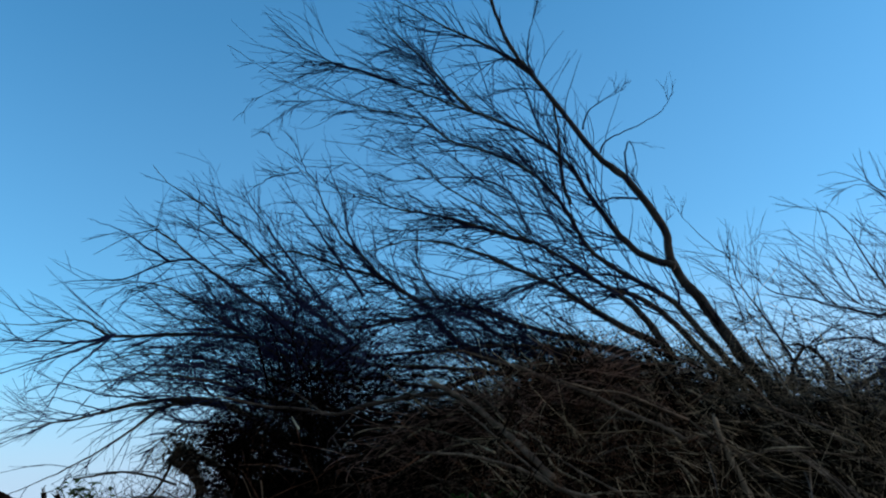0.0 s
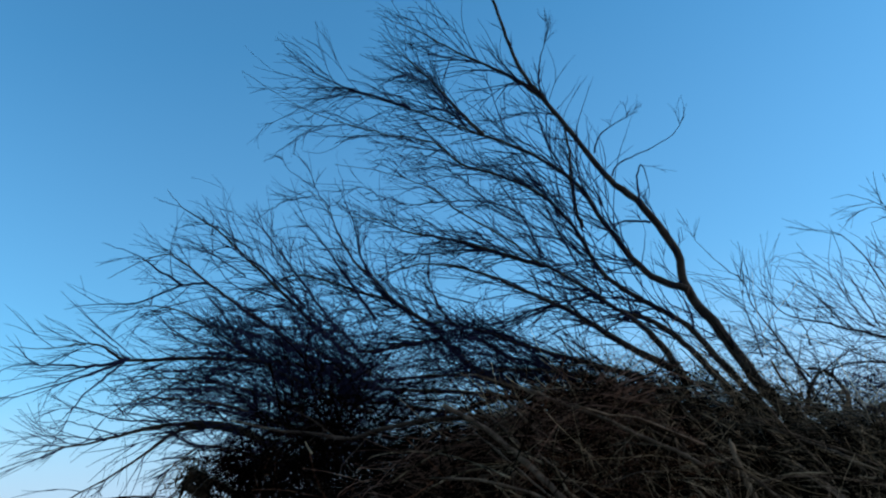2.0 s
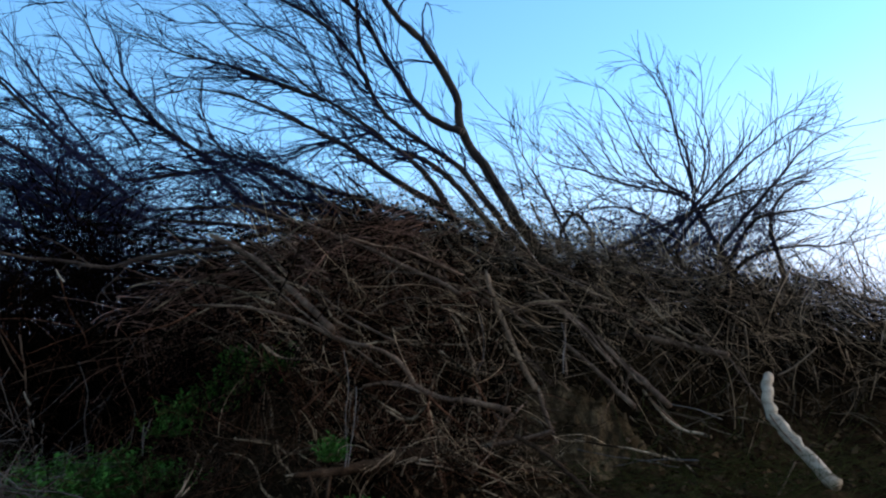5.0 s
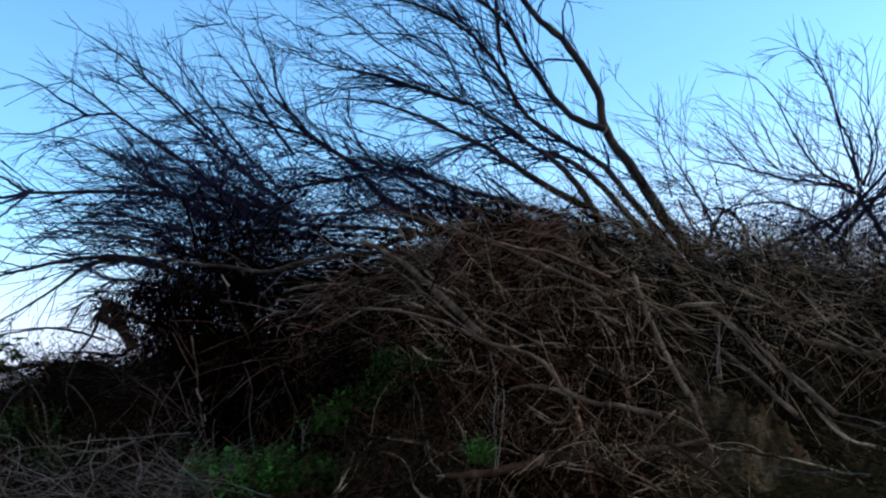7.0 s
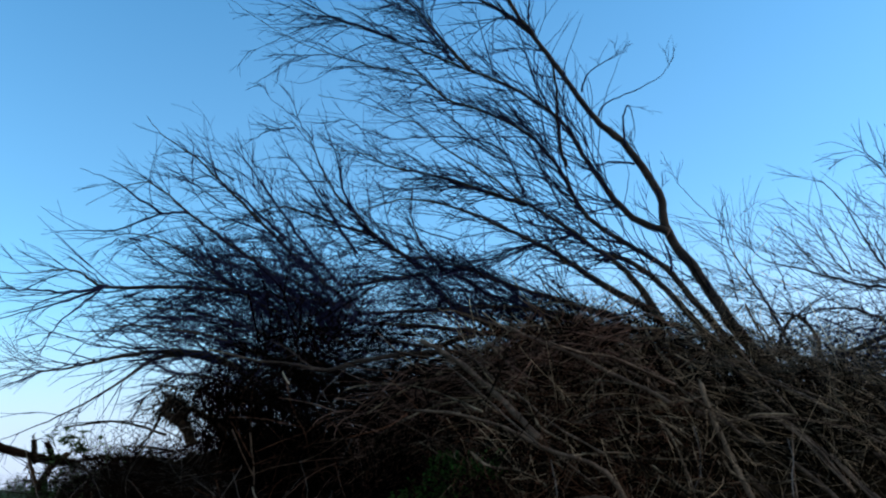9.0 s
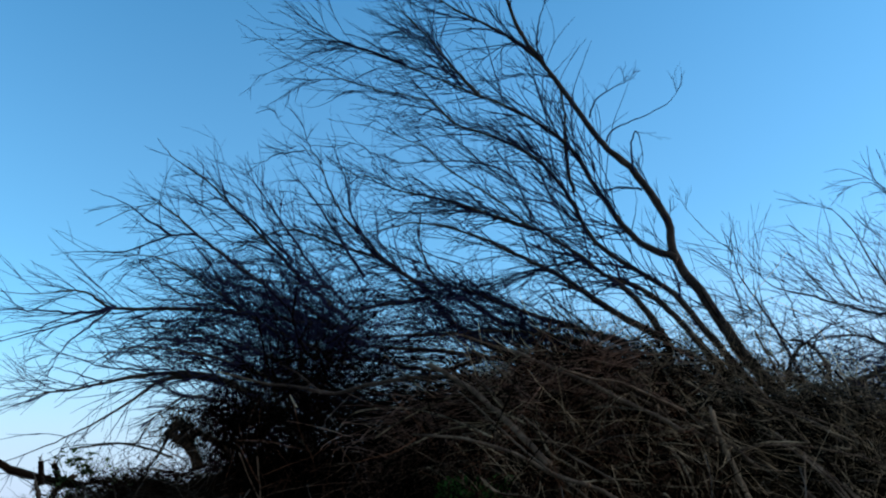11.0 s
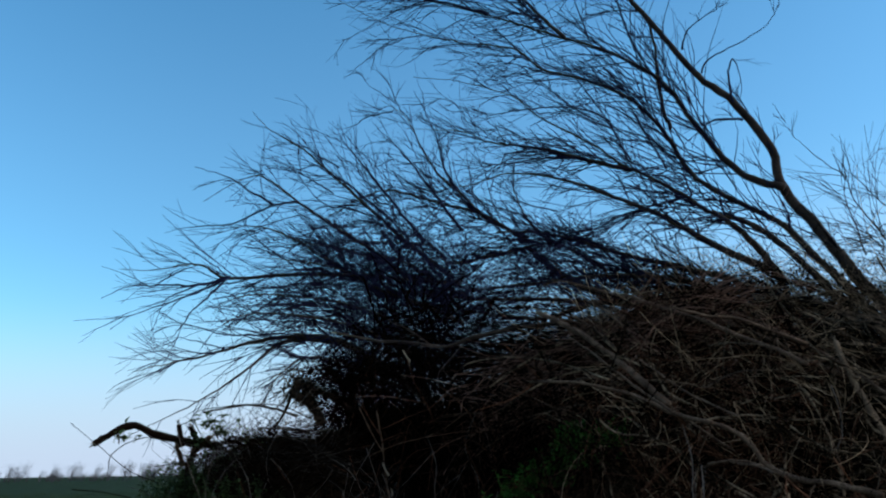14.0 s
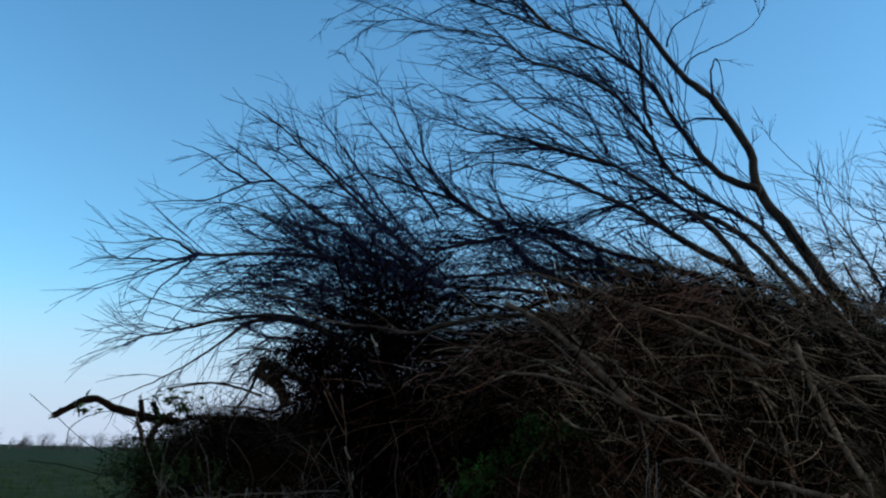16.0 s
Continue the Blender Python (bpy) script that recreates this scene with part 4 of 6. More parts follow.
def brush(name, label, material, count, where, lean, length, thick, lift, kids=2, seed=1, single=0, base=None, wander=0.14):
    """Loose sticks lying over the bank; where gives a foot point, lean the angle in which they lie. The first ones are parts of their own."""
    random.seed(seed)
    top = tagged(new(name), label, "brush")
    rest = Wood()
    for k in range(count):
        w = Wood() if k < single else rest
        x, y = where()
        out = random.uniform(*lift)
        if bare(x, y) and random.random() < 0.7:
            continue
        if k < single:
            out = lift[1] * 0.95
        z = (base or heap)(x, y) + out
        a = radians(random.gauss(*lean(x)))
        d = Vector((math.cos(a), random.gauss(-0.05, 0.3), math.sin(a)))
        if random.random() < 0.5:
            d = -d
        size = random.uniform(*length)
        start = Vector((x, y - out * 0.5, z)) - d.normalized() * size * 0.5
        grow(w, start, d, size, random.uniform(*thick) * random.choice((0.3, 0.45, 0.6, 1.0)) * (0.8 if k < single else 1), 1, Vector((0, -0.2, -1)), 0.035, wander, kids + 1, 0.65, rest)
        if k < single:
            part("stick", w, material, top)
    tagged(part("brush_rest", rest, material, top), kind="stuff")
    return top


def face(x0, x1, d0, d1):
    def pick():
        x = random.uniform(x0, x1)
        return x, front(x) + random.uniform(d0, d1)
    return pick


def down_right(x):
    return (-28, 22)


def down_left(x):
    return (12, 26)


def tangled(x):
    return (0, 70)


def low(x):
    return (-10, 45)


# near-black fill stands in for the shade between the outer sticks
brush("brush_pile", "shade-dark brush packed inside the heap", shade_bark, 1300, face(0.4, 9.5, 0.2, 4.2), down_right, (0.5, 1.6), (0.006, 0.012), (0.0, 0.5), 4, 37, 60, None, 0.2)
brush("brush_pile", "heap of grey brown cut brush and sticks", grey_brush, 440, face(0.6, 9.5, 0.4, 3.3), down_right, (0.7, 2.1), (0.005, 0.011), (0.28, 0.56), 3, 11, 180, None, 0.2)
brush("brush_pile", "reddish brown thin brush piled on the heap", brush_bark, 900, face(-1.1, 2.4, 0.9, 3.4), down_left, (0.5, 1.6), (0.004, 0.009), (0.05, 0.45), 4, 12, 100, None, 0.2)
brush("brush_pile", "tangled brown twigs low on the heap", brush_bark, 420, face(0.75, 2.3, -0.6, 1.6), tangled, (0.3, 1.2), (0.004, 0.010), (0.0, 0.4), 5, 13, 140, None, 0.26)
brush("brush_pile", "dark tangled brush in the shaded hollow", shade_bark, 600, face(-2.5, -0.4, 0.2, 3.0), tangled, (0.4, 1.3), (0.003, 0.010), (0.0, 0.45), 3, 14, 60)
brush("brush_pile", "dark brush along the far heap top", veiled_twig_bark, 430, face(2.0, 9.5, 2.6, 4.6), low, (0.5, 1.3), (0.004, 0.010), (0.02, 0.4), 3, 15, 40)
brush("brush_pile", "brown twigs scattered over the soil", grey_brush, 170, face(2.0, 6.5, -0.1, 1.8), tangled, (0.3, 1.1), (0.003, 0.008), (0.0, 0.3), 4, 34, 60, None, 0.26)
brush("root_tangle", "tangle of brown rootlets hanging at the heap foot", root_bark, 130, lambda: (random.gauss(0.1, 0.4), random.uniform(6.3, 7.2)), lambda x: (80, 45), (0.25, 0.8), (0.003, 0.006), (0.0, 0.45), 2, 35, 60, None, 0.36)
brush("brush_pile", "reddish brown cut brush hanging over the hollow", crest_bark, 300, lambda: (lambda x: (x, 8.5 - 0.45 * x + random.uniform(-0.3, 0.4)))(random.uniform(-0.6, 1.6)), lambda x: (13, 14), (0.7, 1.9), (0.005, 0.011), (-0.42, 0.24), 3, 40, 110,
      lambda x, y: 2.52 + 0.26 * x, 0.12)
brush("branch_layer", "long weathered branches sprawled over the heap", grey_bark, 75, face(0.2, 8.5, 0.4, 3.0), lambda x: (-28, 20), (0.9, 2.4), (0.009, 0.018), (0.3, 0.6), 3, 23, 75, None, 0.09)
brush("branch_layer", "long reddish branches drooping over the heap edge", grey_bark, 34, face(-1.4, 1.6, 1.0, 3.4), lambda x: (14, 22), (0.8, 2.0), (0.008, 0.015), (0.3, 0.55), 3, 24, 34, None, 0.10)
brush("branch_layer", "curved bare sticks tangled on the heap face", stick_bark, 210, face(0.6, 7.0, 0.15, 2.6), lambda x: (-26, 38), (0.6, 1.9), (0.005, 0.010), (0.2, 0.5), 3, 26, 280, None, 0.21)
brush("branch_layer", "short crooked sticks at the heap foot", stick_bark, 150, face(0.7, 2.6, -0.9, 0.5), tangled, (0.3, 1.0), (0.005, 0.010), (0.05, 0.3), 3, 28, 170, None, 0.34)
brush("brush_pile", "dark stems hanging in the shaded hollow", shade_bark, 900, lambda: (lambda x: (x, front(x) + random.uniform(-0.3, 0.6)))(random.gauss(-1.1, 0.65)), lambda x: (70, 45), (0.5, 1.4), (0.004, 0.009), (0.0, 0.9), 3, 25, 40)
brush("thicket", "dense dark thicket of twigs above the hollow", shade_bark, 450, lambda: (random.gauss(-1.6, 0.45), random.uniform(9.6, 12.2)), lambda x: (14, 45), (0.8, 2.0), (0.006, 0.012), (0.0, 0.8), 3, 18, 40,
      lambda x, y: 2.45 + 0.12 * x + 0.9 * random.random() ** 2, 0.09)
brush("thicket", "dense dark tangle of twigs on the fallen tree", veiled_twig_bark, 330, lambda: (random.uniform(-0.6, 2.7), random.uniform(11.8, 12.8)), lambda x: (-16, 26), (1.0, 2.2), (0.008, 0.014), (-0.3, 0.3), 2, 22, 30,
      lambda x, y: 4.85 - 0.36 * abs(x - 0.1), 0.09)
brush("thicket", "dense dark twigs in the core of the drooping tree", veiled_twig_bark, 420, lambda: (random.gauss(-1.95, 0.8), random.uniform(10.6, 12.2)), lambda x: (-20, 52), (1.0, 2.3), (0.007, 0.011), (-0.7, 0.8), 3, 32, 30,
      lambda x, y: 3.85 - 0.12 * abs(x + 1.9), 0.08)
brush("thicket", "dark tangled twigs between the heap and the hollow", shade_bark, 80, lambda: (random.gauss(-0.75, 0.4), random.uniform(9.4, 11.0)), lambda x: (16, 34), (0.5, 1.5), (0.004, 0.008), (-0.5, 0.45), 4, 33, 30,
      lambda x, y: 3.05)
brush("thicket", "thin dark tangle beside the torn root stump", shade_bark, 430, lambda: (random.uniform(-2.62, -1.9), random.uniform(9.0, 10.0)), lambda x: (20, 60), (0.25, 0.7), (0.004, 0.009), (0.0, 0.9), 4, 27, 30,
      lambda x, y: 1.85, 0.1)
brush("bramble_mound", "brown dead bramble stems at the heap end", bramble_bark, 620, lambda: (random.uniform(-3.75, -2.2), random.uniform(7.7, 9.0)), lambda x: (0, 34), (0.3, 0.8), (0.003, 0.007), (-0.8, -0.05), 3, 19, 60,
      lambda x, y: 1.88 + 0.35 * min(0.0, x + 3.3))
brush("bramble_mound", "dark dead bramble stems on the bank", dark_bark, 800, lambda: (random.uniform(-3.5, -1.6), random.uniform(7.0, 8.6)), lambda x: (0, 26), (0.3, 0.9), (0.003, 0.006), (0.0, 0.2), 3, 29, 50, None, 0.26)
brush("dry_stalks", "pale dry stalks lying on the bank", dry_stalk, 210, lambda: (random.uniform(-3.3, -1.2), random.uniform(6.0, 7.8)), lambda x: (0, 30), (0.4, 1.2), (0.0022, 0.0042), (0.02, 0.22), 2, 16, 100, None, 0.34)
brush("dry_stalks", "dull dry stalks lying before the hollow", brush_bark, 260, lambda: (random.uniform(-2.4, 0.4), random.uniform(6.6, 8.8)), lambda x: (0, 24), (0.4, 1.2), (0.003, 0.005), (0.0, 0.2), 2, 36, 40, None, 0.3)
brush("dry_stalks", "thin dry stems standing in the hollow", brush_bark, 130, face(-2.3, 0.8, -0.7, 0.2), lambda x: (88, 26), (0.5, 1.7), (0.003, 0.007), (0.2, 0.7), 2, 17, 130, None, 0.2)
brush("dry_stalks", "dull green and brown stalks at the bank foot", moss, 300, lambda: (random.uniform(2.6, 5.0), random.uniform(4.4, 5.9)), lambda x: (0, 22), (0.3, 1.0), (0.0022, 0.004), (0.0, 0.18), 2, 38, 50, None, 0.3)
brush("thicket", "dark tangle of twigs at the foot of the bush", veiled_twig_bark, 80, lambda: (random.uniform(4.6, 5.9), random.uniform(9.8, 10.8)), lambda x: (30, 30), (0.6, 1.7), (0.006, 0.010), (-0.3, 0.35), 3, 39, 30,
      lambda x, y: 3.45, 0.1)
brush("brush_pile", "shade-dark stems heaped beside the hollow", shade_bark, 420, lambda: (random.uniform(-3.3, -1.9), random.uniform(7.6, 9.2)), lambda x: (8, 26), (0.3, 0.9), (0.004, 0.009), (0.0, 0.2), 3, 41, 40, None, 0.2)
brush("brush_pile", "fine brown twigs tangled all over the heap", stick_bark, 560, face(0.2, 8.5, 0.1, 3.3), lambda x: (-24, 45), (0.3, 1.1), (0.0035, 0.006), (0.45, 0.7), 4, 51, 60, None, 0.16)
# near-black sticks paint the ridge top dimmer
brush("brush_pile", "shade-dark sticks strewn along the heap ridge", shade_bark, 200, face(0.2, 3.2, 2.1, 3.7), down_right, (0.6, 1.7), (0.006, 0.012), (0.3, 0.62), 3, 55, 60, None, 0.16)
brush("brush_pile", "fine grey brown twigs along the heap ridge", stick_bark, 150, face(3.0, 7.5, 1.8, 3.6), down_right, (0.4, 1.4), (0.004, 0.008), (0.4, 0.65), 4, 57, 60, None, 0.16)
brush("brush_pile", "fine reddish twigs hanging over the heap edge", crest_bark, 240, face(-1.2, 2.2, 0.5, 3.2), lambda x: (10, 34), (0.3, 1.0), (0.003, 0.005), (0.25, 0.5), 4, 52, 40, None, 0.16)
brush("thicket", "dense dark twigs heaped round the bush foot", veiled_twig_bark, 190, lambda: (random.uniform(5.0, 6.9), random.uniform(8.7, 9.8)), lambda x: (22, 18), (0.8, 1.9), (0.006, 0.011), (-0.35, 0.3), 3, 53, 30,
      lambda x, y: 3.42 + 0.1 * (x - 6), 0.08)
brush("thicket", "dark brown twigs tangled behind the heap end", shade_bark, 230, lambda: (random.uniform(-0.7, 0.6), random.uniform(9.0, 10.0)), lambda x: (14, 26), (0.5, 1.3), (0.004, 0.009), (-0.45, 0.0), 4, 56, 40,
      lambda x, y: 3.12 + 0.16 * x + 0.2 * (y - 9.5), 0.12)
brush("thicket", "shade-dark twigs packed along the heap ridge", shade_bark, 520, lambda: (random.uniform(1.2, 5.6), random.uniform(9.3, 10.4)), lambda x: (-16, 22), (0.5, 1.3), (0.005, 0.010), (-0.55, 0.0), 4, 54, 40,
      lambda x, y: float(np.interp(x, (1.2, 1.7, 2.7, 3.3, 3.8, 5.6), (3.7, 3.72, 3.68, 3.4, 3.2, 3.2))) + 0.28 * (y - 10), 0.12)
random.seed(21)


# ---- dead leaves and litter on the soil ----
litter = Wood()
for _ in range(5200):
    x = random.uniform(-0.6, 8.0)
    y = front(x) + random.uniform(-1.6, 1.7)
    o = Vector((random.gauss(0, 1), random.gauss(-0.3, 1), random.gauss(0, 0.5))).normalized()
    litter.leaf(Vector((x, y, rough(x, y) + random.uniform(0.0, 0.05))), o, Vector((random.gauss(0, 0.5), random.gauss(-0.4, 0.5), 1)).normalized(), random.uniform(0.03, 0.10))
tagged(part("leaf_litter", litter, dead_leaf, None, "", False), "brown dead leaves and bark litter on soil", "litter", kind="stuff")


clods = Wood()
for k in range(1100):
    x, y = (random.gauss(2.98, 0.4), random.gauss(6.62, 0.25)) if k % 2 else (random.uniform(1.0, 5.5), None)
    y = front(x) + random.uniform(-1.5, 0.7) if y is None else y
    on_mound = math.hypot((x - 2.98) / 0.8, (y - 6.7) / 0.6) < 1
    c, size, b = Vector((x, y, max(rough(x, y), mound(x, y)) if on_mound else rough(x, y))), random.uniform(0.004, 0.016) + 0.03 * random.random() ** 6, len(clods.v)
    ring = [Vector((1, 0, 0)), Vector((0.5, 0.87, 0)), Vector((-0.5, 0.87, 0)), Vector((-1, 0, 0)), Vector((-0.5, -0.87, 0)), Vector((0.5, -0.87, 0))]
    for h, k in ((-0.5, 0.8), (0.2, 1.0), (0.62, 0.6)):
        clods.v += [c + Vector((q.x * k * random.uniform(0.7, 1.25), q.y * k * random.uniform(0.7, 1.25), (h + random.uniform(-0.12, 0.12)) * 0.7)) * size for q in ring]
    clods.f += [(b + r * 6 + k, b + r * 6 + (k + 1) % 6, b + r * 6 + 6 + (k + 1) % 6, b + r * 6 + 6 + k) for r in (0, 1) for k in range(6)]
    clods.f.append(tuple(b + 12 + k for k in range(6)))
tagged(part("soil_clods", clods, earth, None), "crumbly brown soil clods on the bank", "soil", kind="stuff")


# ---- single branches that can be told apart ----
def branch(label, material, r0, r1, pts, stub=0.6, lump=0.17):
    line = flow(pts, 5, 0.001 + 0.06 * min(r0, r1))
    r0, r1 = r0 * 0.52, r1 * 0.52
    top = tagged(new("branch"), label, "branch", "loose branches on the heap")
    w = Wood()
    w.stem(line, r0, r1, 9 if max(r0, r1) > 0.015 else 6, lump)
    bark = part("bark", w, material, top)
    if max(r0, r1) > 0.018:
        s = Wood()
        for _ in range(random.randint(3, 5)):
            k = Wood()
            i = random.randint(1, len(line) - 2)
            grow(k, line[i], rand_dir(), random.uniform(0.1, 1.0) * stub, max(r0, r1) * 0.26, 1, Vector((0, -0.3, -1)), 0.04, 0.26, 3)
            part("side_twig", k, material, bark)
        d = (line[0] - line[1]).normalized()
        for _ in range(5):
            p = line[0] - d * 0.02 + rand_dir() * r0 * 0.5
            s.stem([p, p + d * random.uniform(0.03, 0.08)], r0 * 0.32, 0.003, 4)
        part("splintered_end", s, split_wood, bark, "torn yellowish wood")
    return top


branch("pale barkless branch sticking out of the brush heap", pale, 0.042, 0.046, [(2.41, 7.19, 2.59), (2.44, 7.04, 2.31), (2.49, 6.88, 2.00), (2.55, 6.69, 1.70), (2.58, 6.51, 1.51)])
branch("dark weathered branch half buried in soil", grey_bark, 0.04, 0.03, [(2.61, 6.50, 1.49), (2.62, 6.41, 1.29), (2.66, 6.30, 1.08)])
branch("grey fallen log lying across dry brush", grey_bark, 0.05, 0.055, [(3.81, 7.42, 2.03), (4.03, 7.12, 1.97), (4.22, 6.82, 1.87), (4.44, 6.48, 1.76)])
branch("light brown log resting on the soil bank", grey_bark, 0.028, 0.042, [(3.11, 7.09, 1.94), (3.18, 6.63, 1.68), (3.28, 6.13, 1.35)])
branch("light brown log resting on the soil bank", grey_bark, 0.032, 0.046, [(3.40, 7.07, 2.02), (3.44, 6.55, 1.71), (3.52, 5.99, 1.35)])
branch("crooked grey branch lying on the brush heap", grey_bark, 0.032, 0.045, [(1.14, 6.54, 1.91), (1.37, 6.44, 1.80), (1.52, 6.35, 1.57), (1.67, 6.25, 1.48), (1.90, 6.12, 1.44), (2.15, 5.97, 1.36)])
branch("long thin pale branch lying on the brush heap", grey_bark, 0.023, 0.036, [(-0.18, 7.10, 2.31), (0.21, 6.93, 2.27), (0.63, 6.74, 2.14), (0.93, 6.54, 1.97), (1.15, 6.33, 1.89)])
branch("thick brown branch sloping down the heap", grey_bark, 0.044, 0.058, [(-0.10, 8.09, 3.11), (0.24, 7.80, 2.87), (0.54, 7.50, 2.57), (0.72, 7.19, 2.34), (0.93, 6.86, 2.06)])
branch("earthy torn root at the foot of the heap", root_bark, 0.03, 0.13, [(0.49, 5.55, 1.02), (0.75, 5.70, 1.01), (0.98, 5.85, 1.02), (1.25, 6.00, 1.05), (1.45, 6.16, 1.06)], 0.5, 0.34)
branch("thick rooty log at the foot of the heap", root_bark, 0.13, 0.05, [(1.38, 6.11, 1.06), (1.63, 6.16, 1.09), (1.95, 6.20, 1.11), (2.32, 6.25, 1.12), (2.62, 6.30, 1.14)], 0.5, 0.3)
branch("short grey branch at the foot of the heap", grey_bark, 0.035, 0.025, [(1.98, 5.91, 1.12), (2.17, 5.85, 1.15), (2.41, 5.76, 1.21)])
branch("brown branch sloping to the ground", root_bark, 0.034, 0.03, [(2.14, 5.86, 1.18), (2.28, 5.66, 1.07), (2.40, 5.45, 0.91), (2.48, 5.24, 0.76)])
branch("short pale stick poking out of the grass", pale, 0.022, 0.02, [(0.87, 6.65, 0.88), (0.71, 6.46, 0.76), (0.58, 6.25, 0.68)])
branch("thin upright stem with torn pale bark", grey_bark, 0.015, 0.022, [(-1.87, 8.60, 2.20), (-1.81, 8.64, 1.82), (-1.78, 8.65, 1.52), (-1.73, 8.65, 1.27), (-1.65, 8.65, 0.93)])
branch("thin forked stem before the dark hollow", grey_bark, 0.010, 0.014, [(-2.05, 8.56, 2.23), (-1.91, 8.61, 1.94), (-1.80, 8.64, 1.76)])
branch("dark curved stem across the dark hollow", grey_bark, 0.012, 0.016, [(-2.26, 9.15, 1.66), (-1.74, 9.20, 1.87), (-1.31, 9.20, 1.98), (-0.87, 9.17, 2.26)])
branch("grey branch lying along the heap top", grey_bark, 0.03, 0.04, [(0.29, 9.68, 3.77), (0.80, 9.21, 3.50), (1.26, 8.70, 3.23), (1.71, 8.15, 2.96), (2.14, 7.58, 2.62)])
branch("grey branch lying along the heap top", grey_bark, 0.025, 0.035, [(0.96, 9.48, 3.59), (1.55, 8.92, 3.30), (2.05, 8.35, 2.88), (2.46, 7.75, 2.45), (2.68, 7.14, 2.22)])
branch("bent brown stem arching over the heap", grey_bark, 0.014, 0.02, [(1.20, 7.14, 1.39), (1.47, 7.02, 1.32), (1.57, 6.92, 1.29), (1.67, 6.82, 1.41), (1.62, 6.76, 1.53)])
branch("thin dry stem standing before the heap", grey_bark, 0.010, 0.014, [(1.91, 6.65, 2.18), (2.02, 6.57, 1.89), (2.08, 6.49, 1.57), (2.05, 6.42, 1.26)])
branch("thin dry stem standing before the heap", grey_bark, 0.010, 0.014, [(2.94, 6.60, 2.19), (2.86, 6.49, 1.87), (2.81, 6.36, 1.60)])
branch("dark log end jutting from the heap", grey_bark, 0.045, 0.05, [(2.82, 7.32, 1.82), (3.00, 7.04, 1.50), (3.19, 6.73, 1.22), (3.35, 6.41, 1.05)])
branch("pale cut branch leaning against the heap", grey_bark, 0.034, 0.03, [(4.58, 8.52, 2.64), (4.98, 8.72, 2.90), (5.48, 8.83, 3.24)])
branch("broken white birch branch with splintered top", birch, 0.078, 0.092, [(4.27, 5.73, 1.57), (4.15, 5.60, 1.38), (4.10, 5.41, 1.18), (4.11, 5.17, 0.99), (4.12, 4.91, 0.80)], 0.03)
branch("thin pale twig beside the broken birch", pale, 0.012, 0.014, [(4.57, 5.49, 1.77), (4.42, 5.55, 1.64), (4.27, 5.60, 1.56)])
branch("thin pale twig beside the broken birch", pale, 0.012, 0.016, [(4.12, 5.31, 0.93), (4.01, 5.31, 0.78), (3.90, 5.31, 0.64)])
branch("long grey limb drooping before the dark hollow", tree_bark, 0.024, 0.06, [(-2.33, 8.59, 3.06), (-1.94, 8.78, 2.99), (-1.54, 8.95, 2.98), (-1.18, 9.09, 2.94), (-0.87, 9.20, 3.05), (-0.36, 9.30, 3.16), (0.23, 9.38, 3.22), (0.76, 9.45, 3.10)])
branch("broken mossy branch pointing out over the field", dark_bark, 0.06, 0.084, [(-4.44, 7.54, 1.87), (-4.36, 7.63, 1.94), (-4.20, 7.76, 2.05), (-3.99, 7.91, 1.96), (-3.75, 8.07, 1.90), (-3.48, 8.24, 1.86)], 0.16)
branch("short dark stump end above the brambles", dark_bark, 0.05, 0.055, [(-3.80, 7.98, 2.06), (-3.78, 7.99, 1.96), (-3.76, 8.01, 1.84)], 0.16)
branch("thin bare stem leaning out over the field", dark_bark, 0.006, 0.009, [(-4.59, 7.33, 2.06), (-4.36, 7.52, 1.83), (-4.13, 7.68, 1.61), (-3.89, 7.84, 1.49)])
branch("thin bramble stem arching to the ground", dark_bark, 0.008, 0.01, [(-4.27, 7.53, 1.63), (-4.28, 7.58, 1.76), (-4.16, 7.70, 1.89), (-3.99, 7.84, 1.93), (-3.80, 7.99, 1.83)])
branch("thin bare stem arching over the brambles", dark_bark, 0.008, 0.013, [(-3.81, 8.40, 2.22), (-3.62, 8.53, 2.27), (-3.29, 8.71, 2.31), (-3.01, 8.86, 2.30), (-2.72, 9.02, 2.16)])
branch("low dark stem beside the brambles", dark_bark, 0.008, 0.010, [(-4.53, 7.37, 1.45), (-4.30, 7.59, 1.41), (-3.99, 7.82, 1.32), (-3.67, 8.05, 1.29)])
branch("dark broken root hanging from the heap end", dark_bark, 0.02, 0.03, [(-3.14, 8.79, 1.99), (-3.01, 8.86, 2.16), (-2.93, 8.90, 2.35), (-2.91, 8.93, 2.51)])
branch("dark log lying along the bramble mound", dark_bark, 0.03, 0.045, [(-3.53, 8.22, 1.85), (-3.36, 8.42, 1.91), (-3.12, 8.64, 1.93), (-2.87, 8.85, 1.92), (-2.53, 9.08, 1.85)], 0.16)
branch("torn white splinter of wood in the hollow", birch, 0.006, 0.017, [(-1.60, 8.70, 2.86), (-1.57, 8.70, 2.80), (-1.52, 8.70, 2.73)])
branch("thin bare branch lying on the brush heap", stick_bark, 0.016, 0.02, [(0.99, 6.47, 1.58), (1.15, 6.39, 1.47), (1.30, 6.31, 1.37), (1.43, 6.23, 1.32), (1.58, 6.15, 1.44)])
branch("thin bare branch lying on the brush heap", stick_bark, 0.014, 0.02, [(0.37, 6.92, 1.95), (0.50, 6.82, 1.84), (0.70, 6.70, 1.81), (0.89, 6.58, 1.72), (0.99, 6.47, 1.58)])
